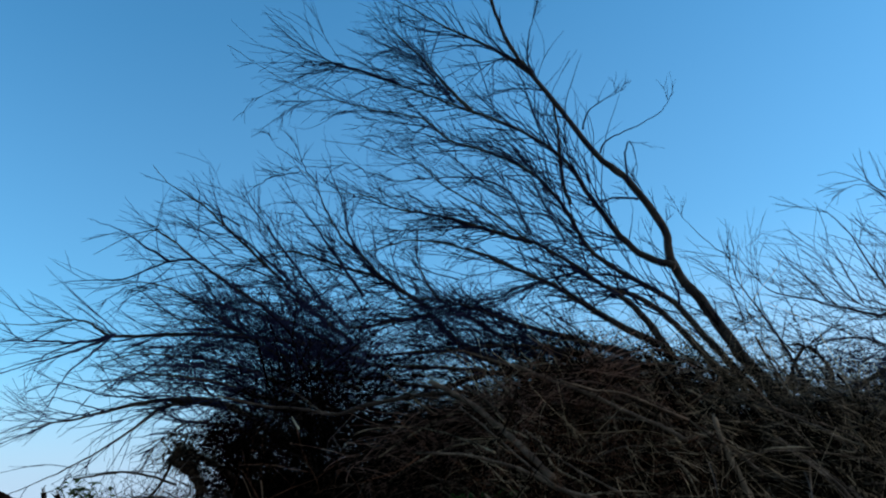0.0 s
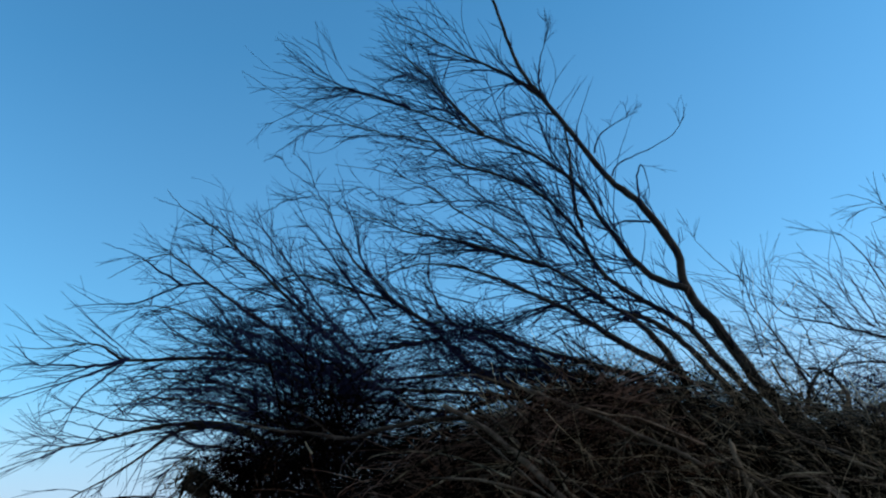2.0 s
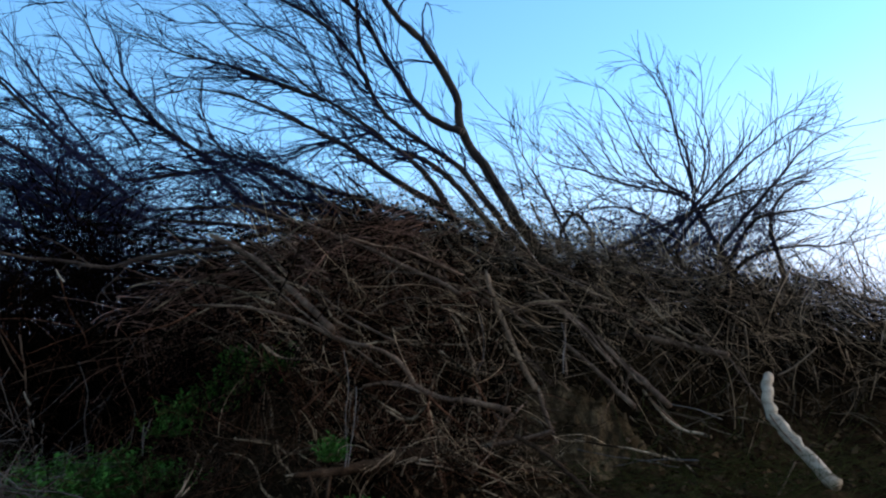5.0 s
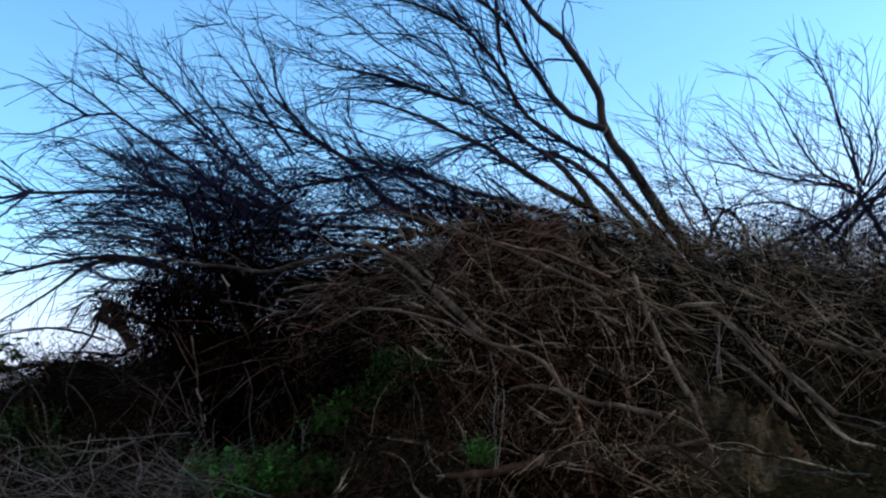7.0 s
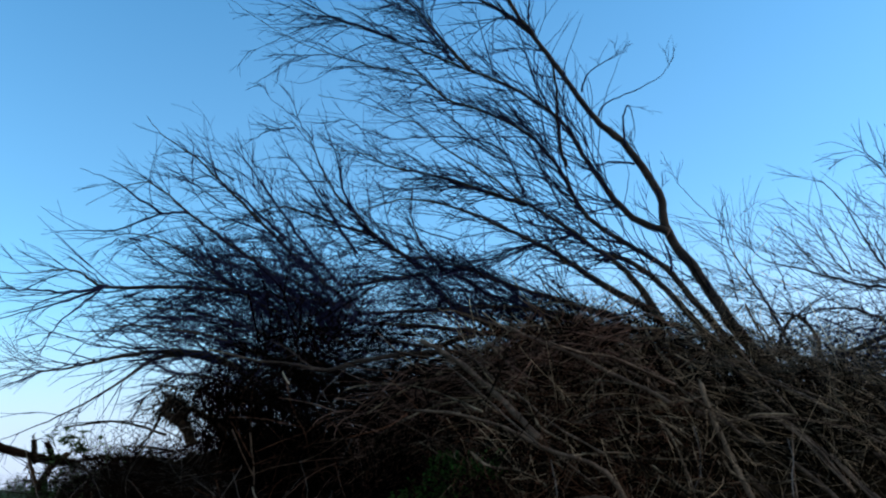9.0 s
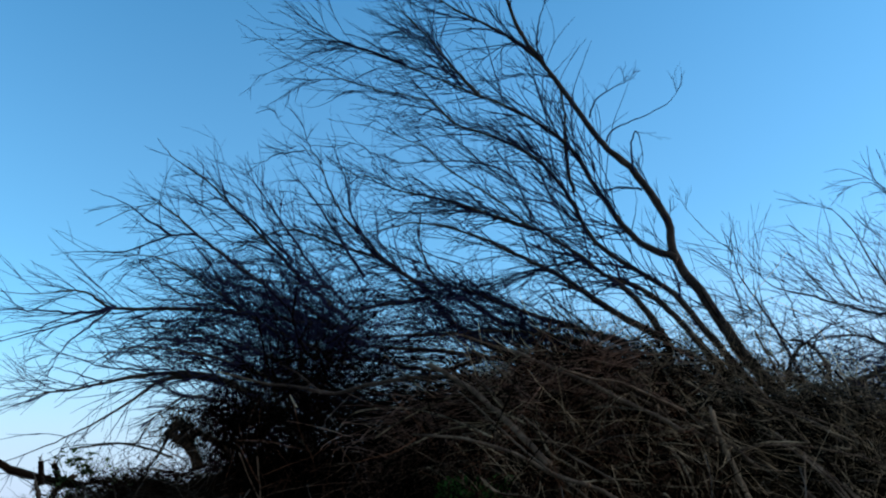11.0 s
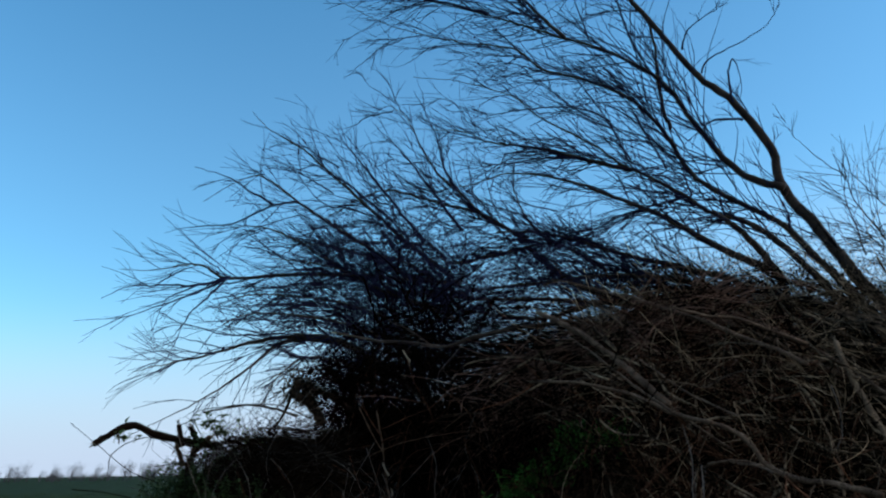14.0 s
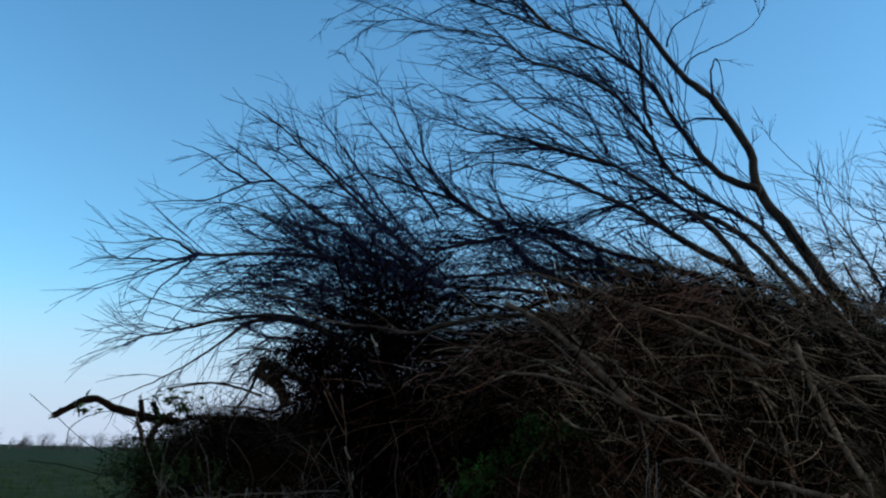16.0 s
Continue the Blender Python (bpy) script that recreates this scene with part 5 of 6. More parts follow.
branch("weathered grey branch lying on the brush heap", grey_bark, 0.02, 0.024, [(1.11, 6.45, 1.59), (1.30, 6.37, 1.61), (1.47, 6.28, 1.57)])
branch("weathered grey branch lying on the brush heap", grey_bark, 0.018, 0.026, [(0.24, 8.09, 3.07), (0.46, 7.87, 2.86), (0.61, 7.64, 2.64)])
branch("thin bare branch lying on the brush heap", stick_bark, 0.016, 0.022, [(0.35, 7.56, 2.60), (0.66, 7.38, 2.52), (0.87, 7.20, 2.35), (0.95, 7.03, 2.18), (1.14, 6.83, 2.04)])
branch("thin pale stem standing before the brush heap", dry_stalk, 0.0078, 0.0104, [(1.00, 6.37, 1.55), (0.97, 6.32, 1.33), (0.94, 6.25, 1.02)])
branch("thin pale stem standing before the brush heap", dry_stalk, 0.0065, 0.0091, [(1.09, 6.45, 1.57), (1.05, 6.41, 1.33), (1.01, 6.35, 1.14)])
branch("thin bare branch lying on the brush heap", stick_bark, 0.014, 0.018, [(0.43, 6.32, 1.21), (0.45, 6.27, 1.07), (0.56, 6.22, 0.94), (0.69, 6.16, 0.83)])
branch("thin bare branch lying on the brush heap", stick_bark, 0.012, 0.018, [(-0.14, 6.32, 1.17), (-0.19, 6.28, 1.04), (-0.22, 6.23, 0.91), (-0.27, 6.18, 0.79)])
branch("thin bare branch lying on the brush heap", stick_bark, 0.014, 0.016, [(0.28, 6.21, 1.03), (0.32, 6.15, 0.89), (0.41, 6.08, 0.78)])
branch("thin pale stem standing before the brush heap", dry_stalk, 0.0065, 0.0091, [(-0.57, 7.01, 1.34), (-0.57, 6.95, 1.22), (-0.56, 6.90, 1.11)])
branch("thin pale stem standing before the brush heap", dry_stalk, 0.0065, 0.0078, [(-0.51, 7.02, 1.39), (-0.55, 6.96, 1.27), (-0.56, 6.90, 1.16)])
branch("thin bare branch lying on the brush heap", stick_bark, 0.016, 0.02, [(0.13, 6.43, 1.23), (0.41, 6.35, 1.18), (0.52, 6.27, 1.11), (0.73, 6.19, 1.16)])
branch("thin bare branch lying on the brush heap", stick_bark, 0.014, 0.02, [(1.73, 6.41, 1.85), (1.84, 6.28, 1.74), (1.93, 6.16, 1.64)])
branch("weathered grey branch lying on the brush heap", grey_bark, 0.018, 0.022, [(2.98, 7.22, 2.42), (3.03, 6.85, 2.20), (3.07, 6.48, 1.99), (3.12, 6.10, 1.67)])
branch("thin bare branch lying on the brush heap", stick_bark, 0.018, 0.024, [(2.87, 8.04, 2.94), (3.33, 7.59, 2.61), (3.74, 7.09, 2.28), (3.98, 6.64, 1.99), (4.10, 6.23, 1.71)])
branch("thin bare branch lying on the brush heap", stick_bark, 0.014, 0.018, [(2.50, 6.99, 2.24), (2.78, 6.88, 2.30), (3.11, 6.74, 2.28), (3.42, 6.59, 2.21)])
branch("thin bare branch lying on the brush heap", stick_bark, 0.018, 0.022, [(4.08, 7.35, 2.46), (4.14, 6.89, 2.06), (4.22, 6.38, 1.91)])
branch("weathered grey branch lying on the brush heap", grey_bark, 0.014, 0.018, [(1.82, 6.05, 0.89), (2.03, 6.11, 1.13), (2.32, 6.13, 1.40)])
branch("thin pale stem standing before the brush heap", dry_stalk, 0.0065, 0.0078, [(3.28, 5.56, 1.37), (3.36, 5.39, 1.34), (3.47, 5.20, 1.26)])
branch("thin bare branch lying on the brush heap", stick_bark, 0.014, 0.018, [(2.55, 5.70, 1.14), (2.73, 5.53, 1.10), (2.91, 5.36, 1.06), (3.25, 5.07, 0.94)])
branch("thin bare branch lying on the brush heap", stick_bark, 0.018, 0.024, [(3.35, 6.09, 1.48), (3.41, 5.76, 1.21), (3.50, 5.41, 1.13)])
branch("weathered grey branch lying on the brush heap", grey_bark, 0.016, 0.02, [(1.77, 8.12, 3.08), (2.11, 7.67, 2.77), (2.40, 7.21, 2.44), (2.62, 6.74, 2.08)])
branch("thin bare branch lying on the brush heap", stick_bark, 0.014, 0.02, [(1.24, 8.57, 3.36), (1.60, 8.16, 3.03), (1.95, 7.74, 2.62), (2.20, 7.28, 2.34)])
branch("thin bare branch lying on the brush heap", stick_bark, 0.014, 0.02, [(-0.54, 8.00, 2.11), (-0.20, 7.86, 2.32), (0.23, 7.72, 2.46), (0.71, 7.56, 2.46)])
branch("thin bare branch lying on the brush heap", stick_bark, 0.014, 0.02, [(-0.66, 8.17, 2.35), (-0.32, 8.03, 2.56), (0.13, 7.88, 2.76), (0.56, 7.72, 2.79)])
branch("thin bare branch lying on the brush heap", stick_bark, 0.012, 0.018, [(-0.09, 7.62, 2.08), (0.22, 7.43, 1.86), (0.41, 7.23, 1.55), (0.44, 7.02, 1.22)])
branch("thin bare branch lying on the brush heap", stick_bark, 0.012, 0.016, [(1.37, 6.90, 2.01), (1.59, 6.74, 2.09), (1.84, 6.57, 2.15), (2.02, 6.43, 1.97)])
branch("thin bare branch lying on the brush heap", stick_bark, 0.012, 0.016, [(1.68, 6.73, 2.00), (1.72, 6.57, 1.75), (1.66, 6.44, 1.53)])
branch("thin bare branch lying on the brush heap", stick_bark, 0.012, 0.016, [(2.40, 6.83, 1.99), (2.46, 6.64, 1.79), (2.65, 6.39, 1.73), (2.78, 6.15, 1.77)])
branch("thin pale stem standing before the brush heap", dry_stalk, 0.0065, 0.00845, [(-1.29, 8.32, 1.92), (-1.20, 8.35, 1.63), (-1.22, 8.34, 1.36), (-1.16, 8.34, 1.03)])
branch("thin pale stem standing before the brush heap", dry_stalk, 0.0065, 0.00845, [(-0.79, 8.38, 2.14), (-0.90, 8.32, 1.80), (-0.77, 8.26, 1.46), (-0.79, 8.19, 1.14)])
branch("thin pale stem standing before the brush heap", dry_stalk, 0.0078, 0.0091, [(-2.92, 7.03, 1.16), (-2.63, 7.07, 1.19), (-2.24, 7.14, 1.13), (-1.80, 7.20, 1.26)])
branch("thin pale stem standing before the brush heap", dry_stalk, 0.0078, 0.0091, [(-2.90, 6.81, 1.04), (-2.50, 6.89, 0.94), (-2.21, 6.93, 1.06), (-1.81, 6.97, 0.91)])
branch("thin pale stem standing before the brush heap", dry_stalk, 0.0078, 0.0091, [(-2.05, 6.89, 0.84), (-1.63, 6.94, 0.91), (-1.18, 6.97, 0.87), (-0.81, 6.94, 0.75)])
branch("thin pale stem standing before the brush heap", dry_stalk, 0.0078, 0.0091, [(-2.74, 7.00, 1.29), (-2.49, 6.97, 1.06), (-2.36, 6.90, 0.85)])
branch("long thin curved branch lying on the brush heap", stick_bark, 0.0112, 0.0176, [(-1.23, 9.94, 2.61), (-1.00, 9.39, 2.75), (-0.70, 8.84, 2.75), (-0.34, 8.29, 2.69), (-0.04, 7.73, 2.57), (0.22, 7.18, 2.42), (0.43, 6.63, 2.26)])
branch("long pale branch lying along the heap top", grey_bark, 0.03, 0.036, [(0.75, 7.89, 3.22), (1.01, 7.71, 3.07), (1.20, 7.53, 2.95), (1.44, 7.35, 2.81), (1.66, 7.17, 2.64), (1.87, 6.98, 2.51), (2.04, 6.80, 2.36)])
branch("long pale branch lying along the heap top", grey_bark, 0.02, 0.026, [(1.03, 6.86, 2.88), (1.31, 6.93, 2.81), (1.57, 6.99, 2.79), (1.89, 7.05, 2.67), (2.16, 7.11, 2.57)])
branch("thin bare branch lying on the brush heap", stick_bark, 0.0112, 0.016, [(0.37, 7.68, 2.87), (0.47, 7.55, 2.75), (0.58, 7.42, 2.60)])
branch("dark hooked branch end on the heap top", dark_bark, 0.016, 0.024, [(0.83, 8.32, 3.36), (0.76, 7.84, 3.09), (0.67, 7.36, 2.81), (0.59, 6.88, 2.59)])
branch("thin bare branch lying on the brush heap", grey_bark, 0.0128, 0.0176, [(0.73, 7.26, 2.53), (0.91, 7.04, 2.33), (1.07, 6.82, 2.16), (1.22, 6.60, 2.04), (1.36, 6.38, 1.93)])
branch("weathered grey branch lying on the brush heap", grey_bark, 0.0144, 0.0192, [(0.18, 7.78, 2.80), (0.38, 7.42, 2.58), (0.56, 7.06, 2.35), (0.72, 6.70, 2.15), (0.86, 6.33, 1.98)])
branch("thin bare branch lying on the brush heap", stick_bark, 0.0096, 0.0128, [(0.33, 6.53, 1.94), (0.40, 6.50, 1.86), (0.52, 6.47, 1.81), (0.70, 6.44, 1.79), (0.86, 6.41, 1.72), (0.95, 6.38, 1.63), (0.98, 6.35, 1.55)])
branch("bent bare branch lying on the heap face", stick_bark, 0.012, 0.0144, [(1.05, 6.39, 1.57), (1.19, 6.27, 1.47), (1.30, 6.16, 1.39), (1.38, 6.04, 1.33), (1.42, 5.92, 1.35), (1.49, 5.80, 1.45)])
branch("weathered grey branch lying on the brush heap", grey_bark, 0.0128, 0.0176, [(1.12, 6.66, 1.57), (1.26, 6.40, 1.60), (1.41, 6.14, 1.56), (1.44, 5.89, 1.52)])
branch("thin pale stem standing before the brush heap", dry_stalk, 0.0088, 0.0104, [(0.97, 6.56, 1.89), (0.97, 6.30, 1.62), (0.91, 6.05, 1.38), (0.88, 5.79, 1.15), (0.83, 5.54, 1.05)])
branch("thin pale stem standing before the brush heap", dry_stalk, 0.0088, 0.0104, [(1.01, 6.17, 1.58), (0.97, 5.98, 1.38), (0.91, 5.79, 1.19), (0.86, 5.61, 1.05)])
branch("thin crooked stick at the heap foot", stick_bark, 0.0096, 0.012, [(0.14, 6.22, 1.24), (0.27, 6.19, 1.23), (0.39, 6.16, 1.19), (0.41, 6.14, 1.12), (0.47, 6.11, 1.02), (0.59, 6.08, 0.87)])
branch("thin arching rootlet at the heap foot", stick_bark, 0.008, 0.0112, [(-0.07, 6.22, 1.01), (-0.00, 6.19, 1.10), (0.10, 6.17, 1.14), (0.23, 6.14, 1.09), (0.29, 6.11, 0.98), (0.32, 6.09, 0.88), (0.40, 6.06, 0.82)])
branch("thin arching rootlet at the heap foot", stick_bark, 0.008, 0.0104, [(-0.27, 6.15, 0.85), (-0.20, 6.15, 0.95), (-0.15, 6.16, 1.05), (-0.12, 6.16, 1.15)])
branch("thin arching rootlet at the heap foot", stick_bark, 0.008, 0.0104, [(-0.22, 6.03, 0.88), (-0.13, 6.34, 0.97), (-0.07, 6.66, 1.10), (-0.00, 6.97, 1.18)])
branch("thin bare branch lying on the brush heap", stick_bark, 0.0096, 0.0128, [(0.89, 6.63, 1.80), (1.06, 6.61, 1.90), (1.27, 6.59, 1.94), (1.52, 6.57, 1.95), (1.73, 6.55, 1.91)])
branch("thin bare branch lying on the brush heap", stick_bark, 0.0096, 0.0128, [(1.59, 6.77, 1.97), (1.76, 6.69, 1.83), (1.88, 6.61, 1.72), (2.04, 6.52, 1.61)])
branch("bent bare branch standing on the heap face", stick_bark, 0.0112, 0.0144, [(1.75, 6.81, 2.09), (1.85, 6.69, 2.11), (1.91, 6.57, 2.14), (1.94, 6.45, 2.00), (1.96, 6.33, 1.79), (1.97, 6.21, 1.52), (1.94, 6.09, 1.23)])
branch("thin pale stem standing before the brush heap", dry_stalk, 0.008, 0.0096, [(2.18, 6.74, 2.18), (2.18, 6.64, 1.98), (2.14, 6.55, 1.79), (2.06, 6.45, 1.69)])
branch("thin pale stem standing before the brush heap", dry_stalk, 0.008, 0.0104, [(2.96, 6.77, 2.10), (2.86, 6.48, 1.92), (2.71, 6.19, 1.77), (2.58, 5.90, 1.63)])
branch("straight thin branch sloping down the heap", grey_bark, 0.0112, 0.016, [(2.89, 8.44, 3.08), (3.09, 7.84, 2.80), (3.18, 7.25, 2.59), (3.18, 6.66, 2.40)])
branch("straight thin branch sloping down the heap", grey_bark, 0.0112, 0.016, [(2.90, 7.39, 2.45), (3.06, 7.03, 2.28), (3.23, 6.67, 1.97), (3.27, 6.31, 1.72), (3.26, 5.94, 1.53)])
branch("straight thin branch sloping down the heap", grey_bark, 0.0112, 0.016, [(2.86, 6.78, 2.28), (2.98, 6.54, 2.08), (3.04, 6.29, 1.86), (3.06, 6.05, 1.71)])
branch("straight thin branch sloping down the heap", grey_bark, 0.0112, 0.016, [(2.45, 6.78, 2.22), (2.75, 6.76, 2.27), (3.09, 6.74, 2.25), (3.43, 6.73, 2.19), (3.82, 6.71, 2.07)])
branch("straight thin branch sloping down the heap", stick_bark, 0.0112, 0.0144, [(3.09, 6.75, 2.28), (3.22, 6.62, 2.07), (3.33, 6.49, 1.82), (3.40, 6.37, 1.68)])
branch("straight thin branch sloping down the heap", grey_bark, 0.0112, 0.016, [(3.41, 7.30, 2.50), (3.59, 7.03, 2.25), (3.85, 6.77, 2.02), (4.07, 6.50, 1.83)])
branch("straight thin branch sloping down the heap", stick_bark, 0.0096, 0.0128, [(1.93, 6.86, 2.47), (2.25, 6.91, 2.40), (2.57, 6.97, 2.26), (2.89, 7.03, 2.08)])
branch("straight thin branch sloping down the heap", stick_bark, 0.0096, 0.0128, [(2.07, 7.47, 3.02), (2.34, 7.30, 2.82), (2.59, 7.13, 2.58), (2.83, 6.95, 2.40), (3.00, 6.78, 2.20)])
branch("crooked grey twig standing at the heap foot", grey_bark, 0.0112, 0.0128, [(1.75, 5.69, 0.95), (1.91, 5.81, 1.05), (2.02, 5.94, 1.19), (2.11, 6.06, 1.27), (2.09, 6.19, 1.35)])
branch("crooked grey twig standing at the heap foot", grey_bark, 0.0088, 0.0104, [(2.20, 6.31, 1.26), (2.35, 6.40, 1.35), (2.49, 6.49, 1.42)])
branch("short pale stick at the heap foot", pale, 0.0096, 0.012, [(1.34, 5.65, 1.04), (1.51, 5.71, 1.01), (1.64, 5.77, 0.97)])
branch("short pale stick at the heap foot", pale, 0.0096, 0.0112, [(1.25, 5.75, 0.95), (1.30, 5.77, 1.04), (1.38, 5.80, 1.07)])
branch("short pale stick at the heap foot", pale, 0.0096, 0.012, [(1.20, 5.73, 1.13), (1.10, 5.67, 1.07), (1.01, 5.61, 1.01)])
branch("short pale stick at the heap foot", pale, 0.008, 0.0104, [(1.16, 5.59, 1.12), (1.11, 5.77, 1.01), (1.08, 5.95, 0.94)])
branch("bright torn splinter of wood on the soil", pale, 0.008, 0.0128, [(2.77, 6.53, 1.59), (2.84, 6.56, 1.55), (2.93, 6.58, 1.49)])
branch("bright torn splinter of wood on the soil", pale, 0.0064, 0.0104, [(2.67, 6.17, 1.58), (2.82, 6.43, 1.53), (2.96, 6.70, 1.49)])
branch("thin dull stalk lying on the soil", dry_stalk, 0.008, 0.0096, [(2.80, 6.23, 1.03), (2.99, 6.07, 0.98), (3.22, 5.92, 0.94), (3.42, 5.76, 0.89)])
branch("thin dull stalk lying on the soil", dry_stalk, 0.008, 0.0096, [(3.04, 6.10, 0.89), (3.06, 5.70, 0.96), (3.08, 5.30, 1.00), (3.07, 4.91, 1.02)])
branch("thin bare branch lying on the soil", stick_bark, 0.0096, 0.012, [(3.52, 6.68, 1.25), (3.46, 6.17, 1.11), (3.37, 5.67, 0.98), (3.21, 5.16, 0.89)])
branch("thin bare branch lying on the soil", grey_bark, 0.0112, 0.0144, [(3.18, 5.69, 1.42), (3.55, 5.99, 1.22), (3.94, 6.28, 1.05)])
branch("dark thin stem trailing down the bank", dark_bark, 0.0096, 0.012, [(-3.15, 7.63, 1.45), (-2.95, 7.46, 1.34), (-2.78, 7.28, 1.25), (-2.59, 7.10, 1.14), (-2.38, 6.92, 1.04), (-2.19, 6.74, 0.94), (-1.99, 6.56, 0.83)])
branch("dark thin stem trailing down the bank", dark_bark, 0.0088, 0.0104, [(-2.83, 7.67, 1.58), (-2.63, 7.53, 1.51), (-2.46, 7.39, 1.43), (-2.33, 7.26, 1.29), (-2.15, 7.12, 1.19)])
branch("thin pale stalk lying on the bank", dry_stalk, 0.0096, 0.012, [(-2.54, 6.96, 1.17), (-2.48, 7.15, 1.21), (-2.26, 7.33, 1.22), (-2.08, 7.51, 1.22), (-1.88, 7.69, 1.24), (-1.69, 7.88, 1.24)])
branch("thin pale stalk lying on the bank", dry_stalk, 0.0096, 0.012, [(-2.51, 6.83, 1.11), (-2.28, 6.86, 1.15), (-2.08, 6.90, 1.17), (-1.91, 6.93, 1.23)])
branch("thin pale stalk lying on the bank", dry_stalk, 0.0088, 0.0104, [(-3.05, 7.23, 1.11), (-2.82, 7.01, 1.04), (-2.59, 6.80, 0.99), (-2.38, 6.58, 0.94), (-2.17, 6.36, 0.86)])
branch("thin pale stalk lying on the bank", dry_stalk, 0.0088, 0.0104, [(-2.35, 7.42, 1.27), (-2.19, 7.27, 1.17), (-2.00, 7.12, 1.08), (-1.84, 6.97, 1.00), (-1.67, 6.82, 0.92)])
branch("thin pale stalk arching over the grass", dry_stalk, 0.008, 0.0104, [(-2.19, 7.69, 1.25), (-1.92, 7.05, 1.13), (-1.71, 6.40, 1.04), (-1.56, 5.76, 0.99)])
branch("long pale stalk arching over the grass", dry_stalk, 0.0088, 0.0104, [(-2.04, 6.89, 1.00), (-1.77, 6.79, 1.06), (-1.53, 6.69, 0.98), (-1.29, 6.58, 0.93), (-1.06, 6.48, 0.91), (-0.87, 6.38, 0.86), (-0.72, 6.28, 0.82)])
branch("long pale stalk arching over the grass", dry_stalk, 0.0088, 0.0104, [(-1.93, 6.73, 0.93), (-1.70, 6.70, 0.95), (-1.44, 6.68, 0.92), (-1.21, 6.65, 0.87), (-1.03, 6.62, 0.83), (-0.86, 6.59, 0.78)])
branch("thin pale stalk arching over the grass", dry_stalk, 0.008, 0.0096, [(-1.63, 6.70, 1.15), (-1.41, 6.55, 1.01), (-1.20, 6.39, 0.87)])
branch("thin pale stalk lying on the bank", dry_stalk, 0.008, 0.0104, [(-2.76, 6.70, 0.87), (-2.57, 6.74, 0.95), (-2.38, 6.79, 0.96), (-2.18, 6.83, 1.01), (-1.98, 6.88, 1.14)])
branch("thin pale stalk lying on the bank", dry_stalk, 0.008, 0.0104, [(-2.54, 6.59, 0.84), (-2.44, 6.74, 0.91), (-2.38, 6.90, 1.02), (-2.35, 7.06, 1.14), (-2.37, 7.22, 1.27)])
branch("thin pale stalk lying on the bank", dry_stalk, 0.008, 0.0104, [(-2.11, 6.40, 0.85), (-2.10, 6.55, 0.96), (-2.18, 6.70, 1.07), (-2.17, 6.85, 1.15), (-2.06, 7.00, 1.11)])
# darker bark on these stems puts the dimness of the hollow into their colour
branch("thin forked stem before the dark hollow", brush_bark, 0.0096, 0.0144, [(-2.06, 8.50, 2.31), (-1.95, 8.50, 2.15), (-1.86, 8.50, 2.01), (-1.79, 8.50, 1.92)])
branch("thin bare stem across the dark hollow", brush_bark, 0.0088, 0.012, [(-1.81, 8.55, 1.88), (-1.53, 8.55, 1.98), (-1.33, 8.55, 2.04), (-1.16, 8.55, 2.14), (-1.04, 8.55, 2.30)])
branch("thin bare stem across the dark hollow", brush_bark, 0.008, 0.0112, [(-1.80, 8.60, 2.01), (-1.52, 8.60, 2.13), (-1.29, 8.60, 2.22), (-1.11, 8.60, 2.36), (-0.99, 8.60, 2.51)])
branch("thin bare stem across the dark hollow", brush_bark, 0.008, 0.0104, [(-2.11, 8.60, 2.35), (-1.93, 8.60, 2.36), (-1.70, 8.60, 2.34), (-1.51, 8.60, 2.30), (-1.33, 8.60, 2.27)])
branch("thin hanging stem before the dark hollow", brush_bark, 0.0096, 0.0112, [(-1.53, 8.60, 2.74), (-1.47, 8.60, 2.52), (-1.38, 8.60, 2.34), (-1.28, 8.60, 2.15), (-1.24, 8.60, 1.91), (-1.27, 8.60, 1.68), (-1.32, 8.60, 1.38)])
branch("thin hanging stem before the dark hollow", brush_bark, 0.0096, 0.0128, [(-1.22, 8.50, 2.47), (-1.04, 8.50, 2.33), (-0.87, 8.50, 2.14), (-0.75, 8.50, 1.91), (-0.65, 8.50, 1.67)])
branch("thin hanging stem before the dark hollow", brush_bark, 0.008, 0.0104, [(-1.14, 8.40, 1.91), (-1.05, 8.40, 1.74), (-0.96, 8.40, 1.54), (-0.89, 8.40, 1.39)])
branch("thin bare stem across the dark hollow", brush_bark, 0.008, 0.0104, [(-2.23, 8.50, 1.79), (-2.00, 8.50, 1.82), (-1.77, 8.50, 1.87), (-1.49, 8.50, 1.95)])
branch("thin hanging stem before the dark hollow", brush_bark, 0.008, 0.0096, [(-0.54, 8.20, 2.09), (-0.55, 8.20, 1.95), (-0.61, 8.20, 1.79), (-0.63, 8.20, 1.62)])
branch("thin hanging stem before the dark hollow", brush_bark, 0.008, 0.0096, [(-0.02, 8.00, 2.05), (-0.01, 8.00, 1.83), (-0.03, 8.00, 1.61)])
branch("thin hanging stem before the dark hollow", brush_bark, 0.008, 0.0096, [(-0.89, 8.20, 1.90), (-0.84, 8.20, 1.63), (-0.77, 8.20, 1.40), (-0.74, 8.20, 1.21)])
branch("straight thin branch sloping down the heap", grey_bark, 0.0128, 0.0176, [(4.01, 7.16, 2.39), (4.17, 6.87, 2.11), (4.20, 6.59, 1.94), (4.26, 6.30, 1.72)])
branch("straight thin branch sloping down the heap", grey_bark, 0.0112, 0.016, [(4.29, 6.85, 2.27), (4.49, 6.85, 2.00), (4.68, 6.84, 1.77), (4.83, 6.83, 1.59)])
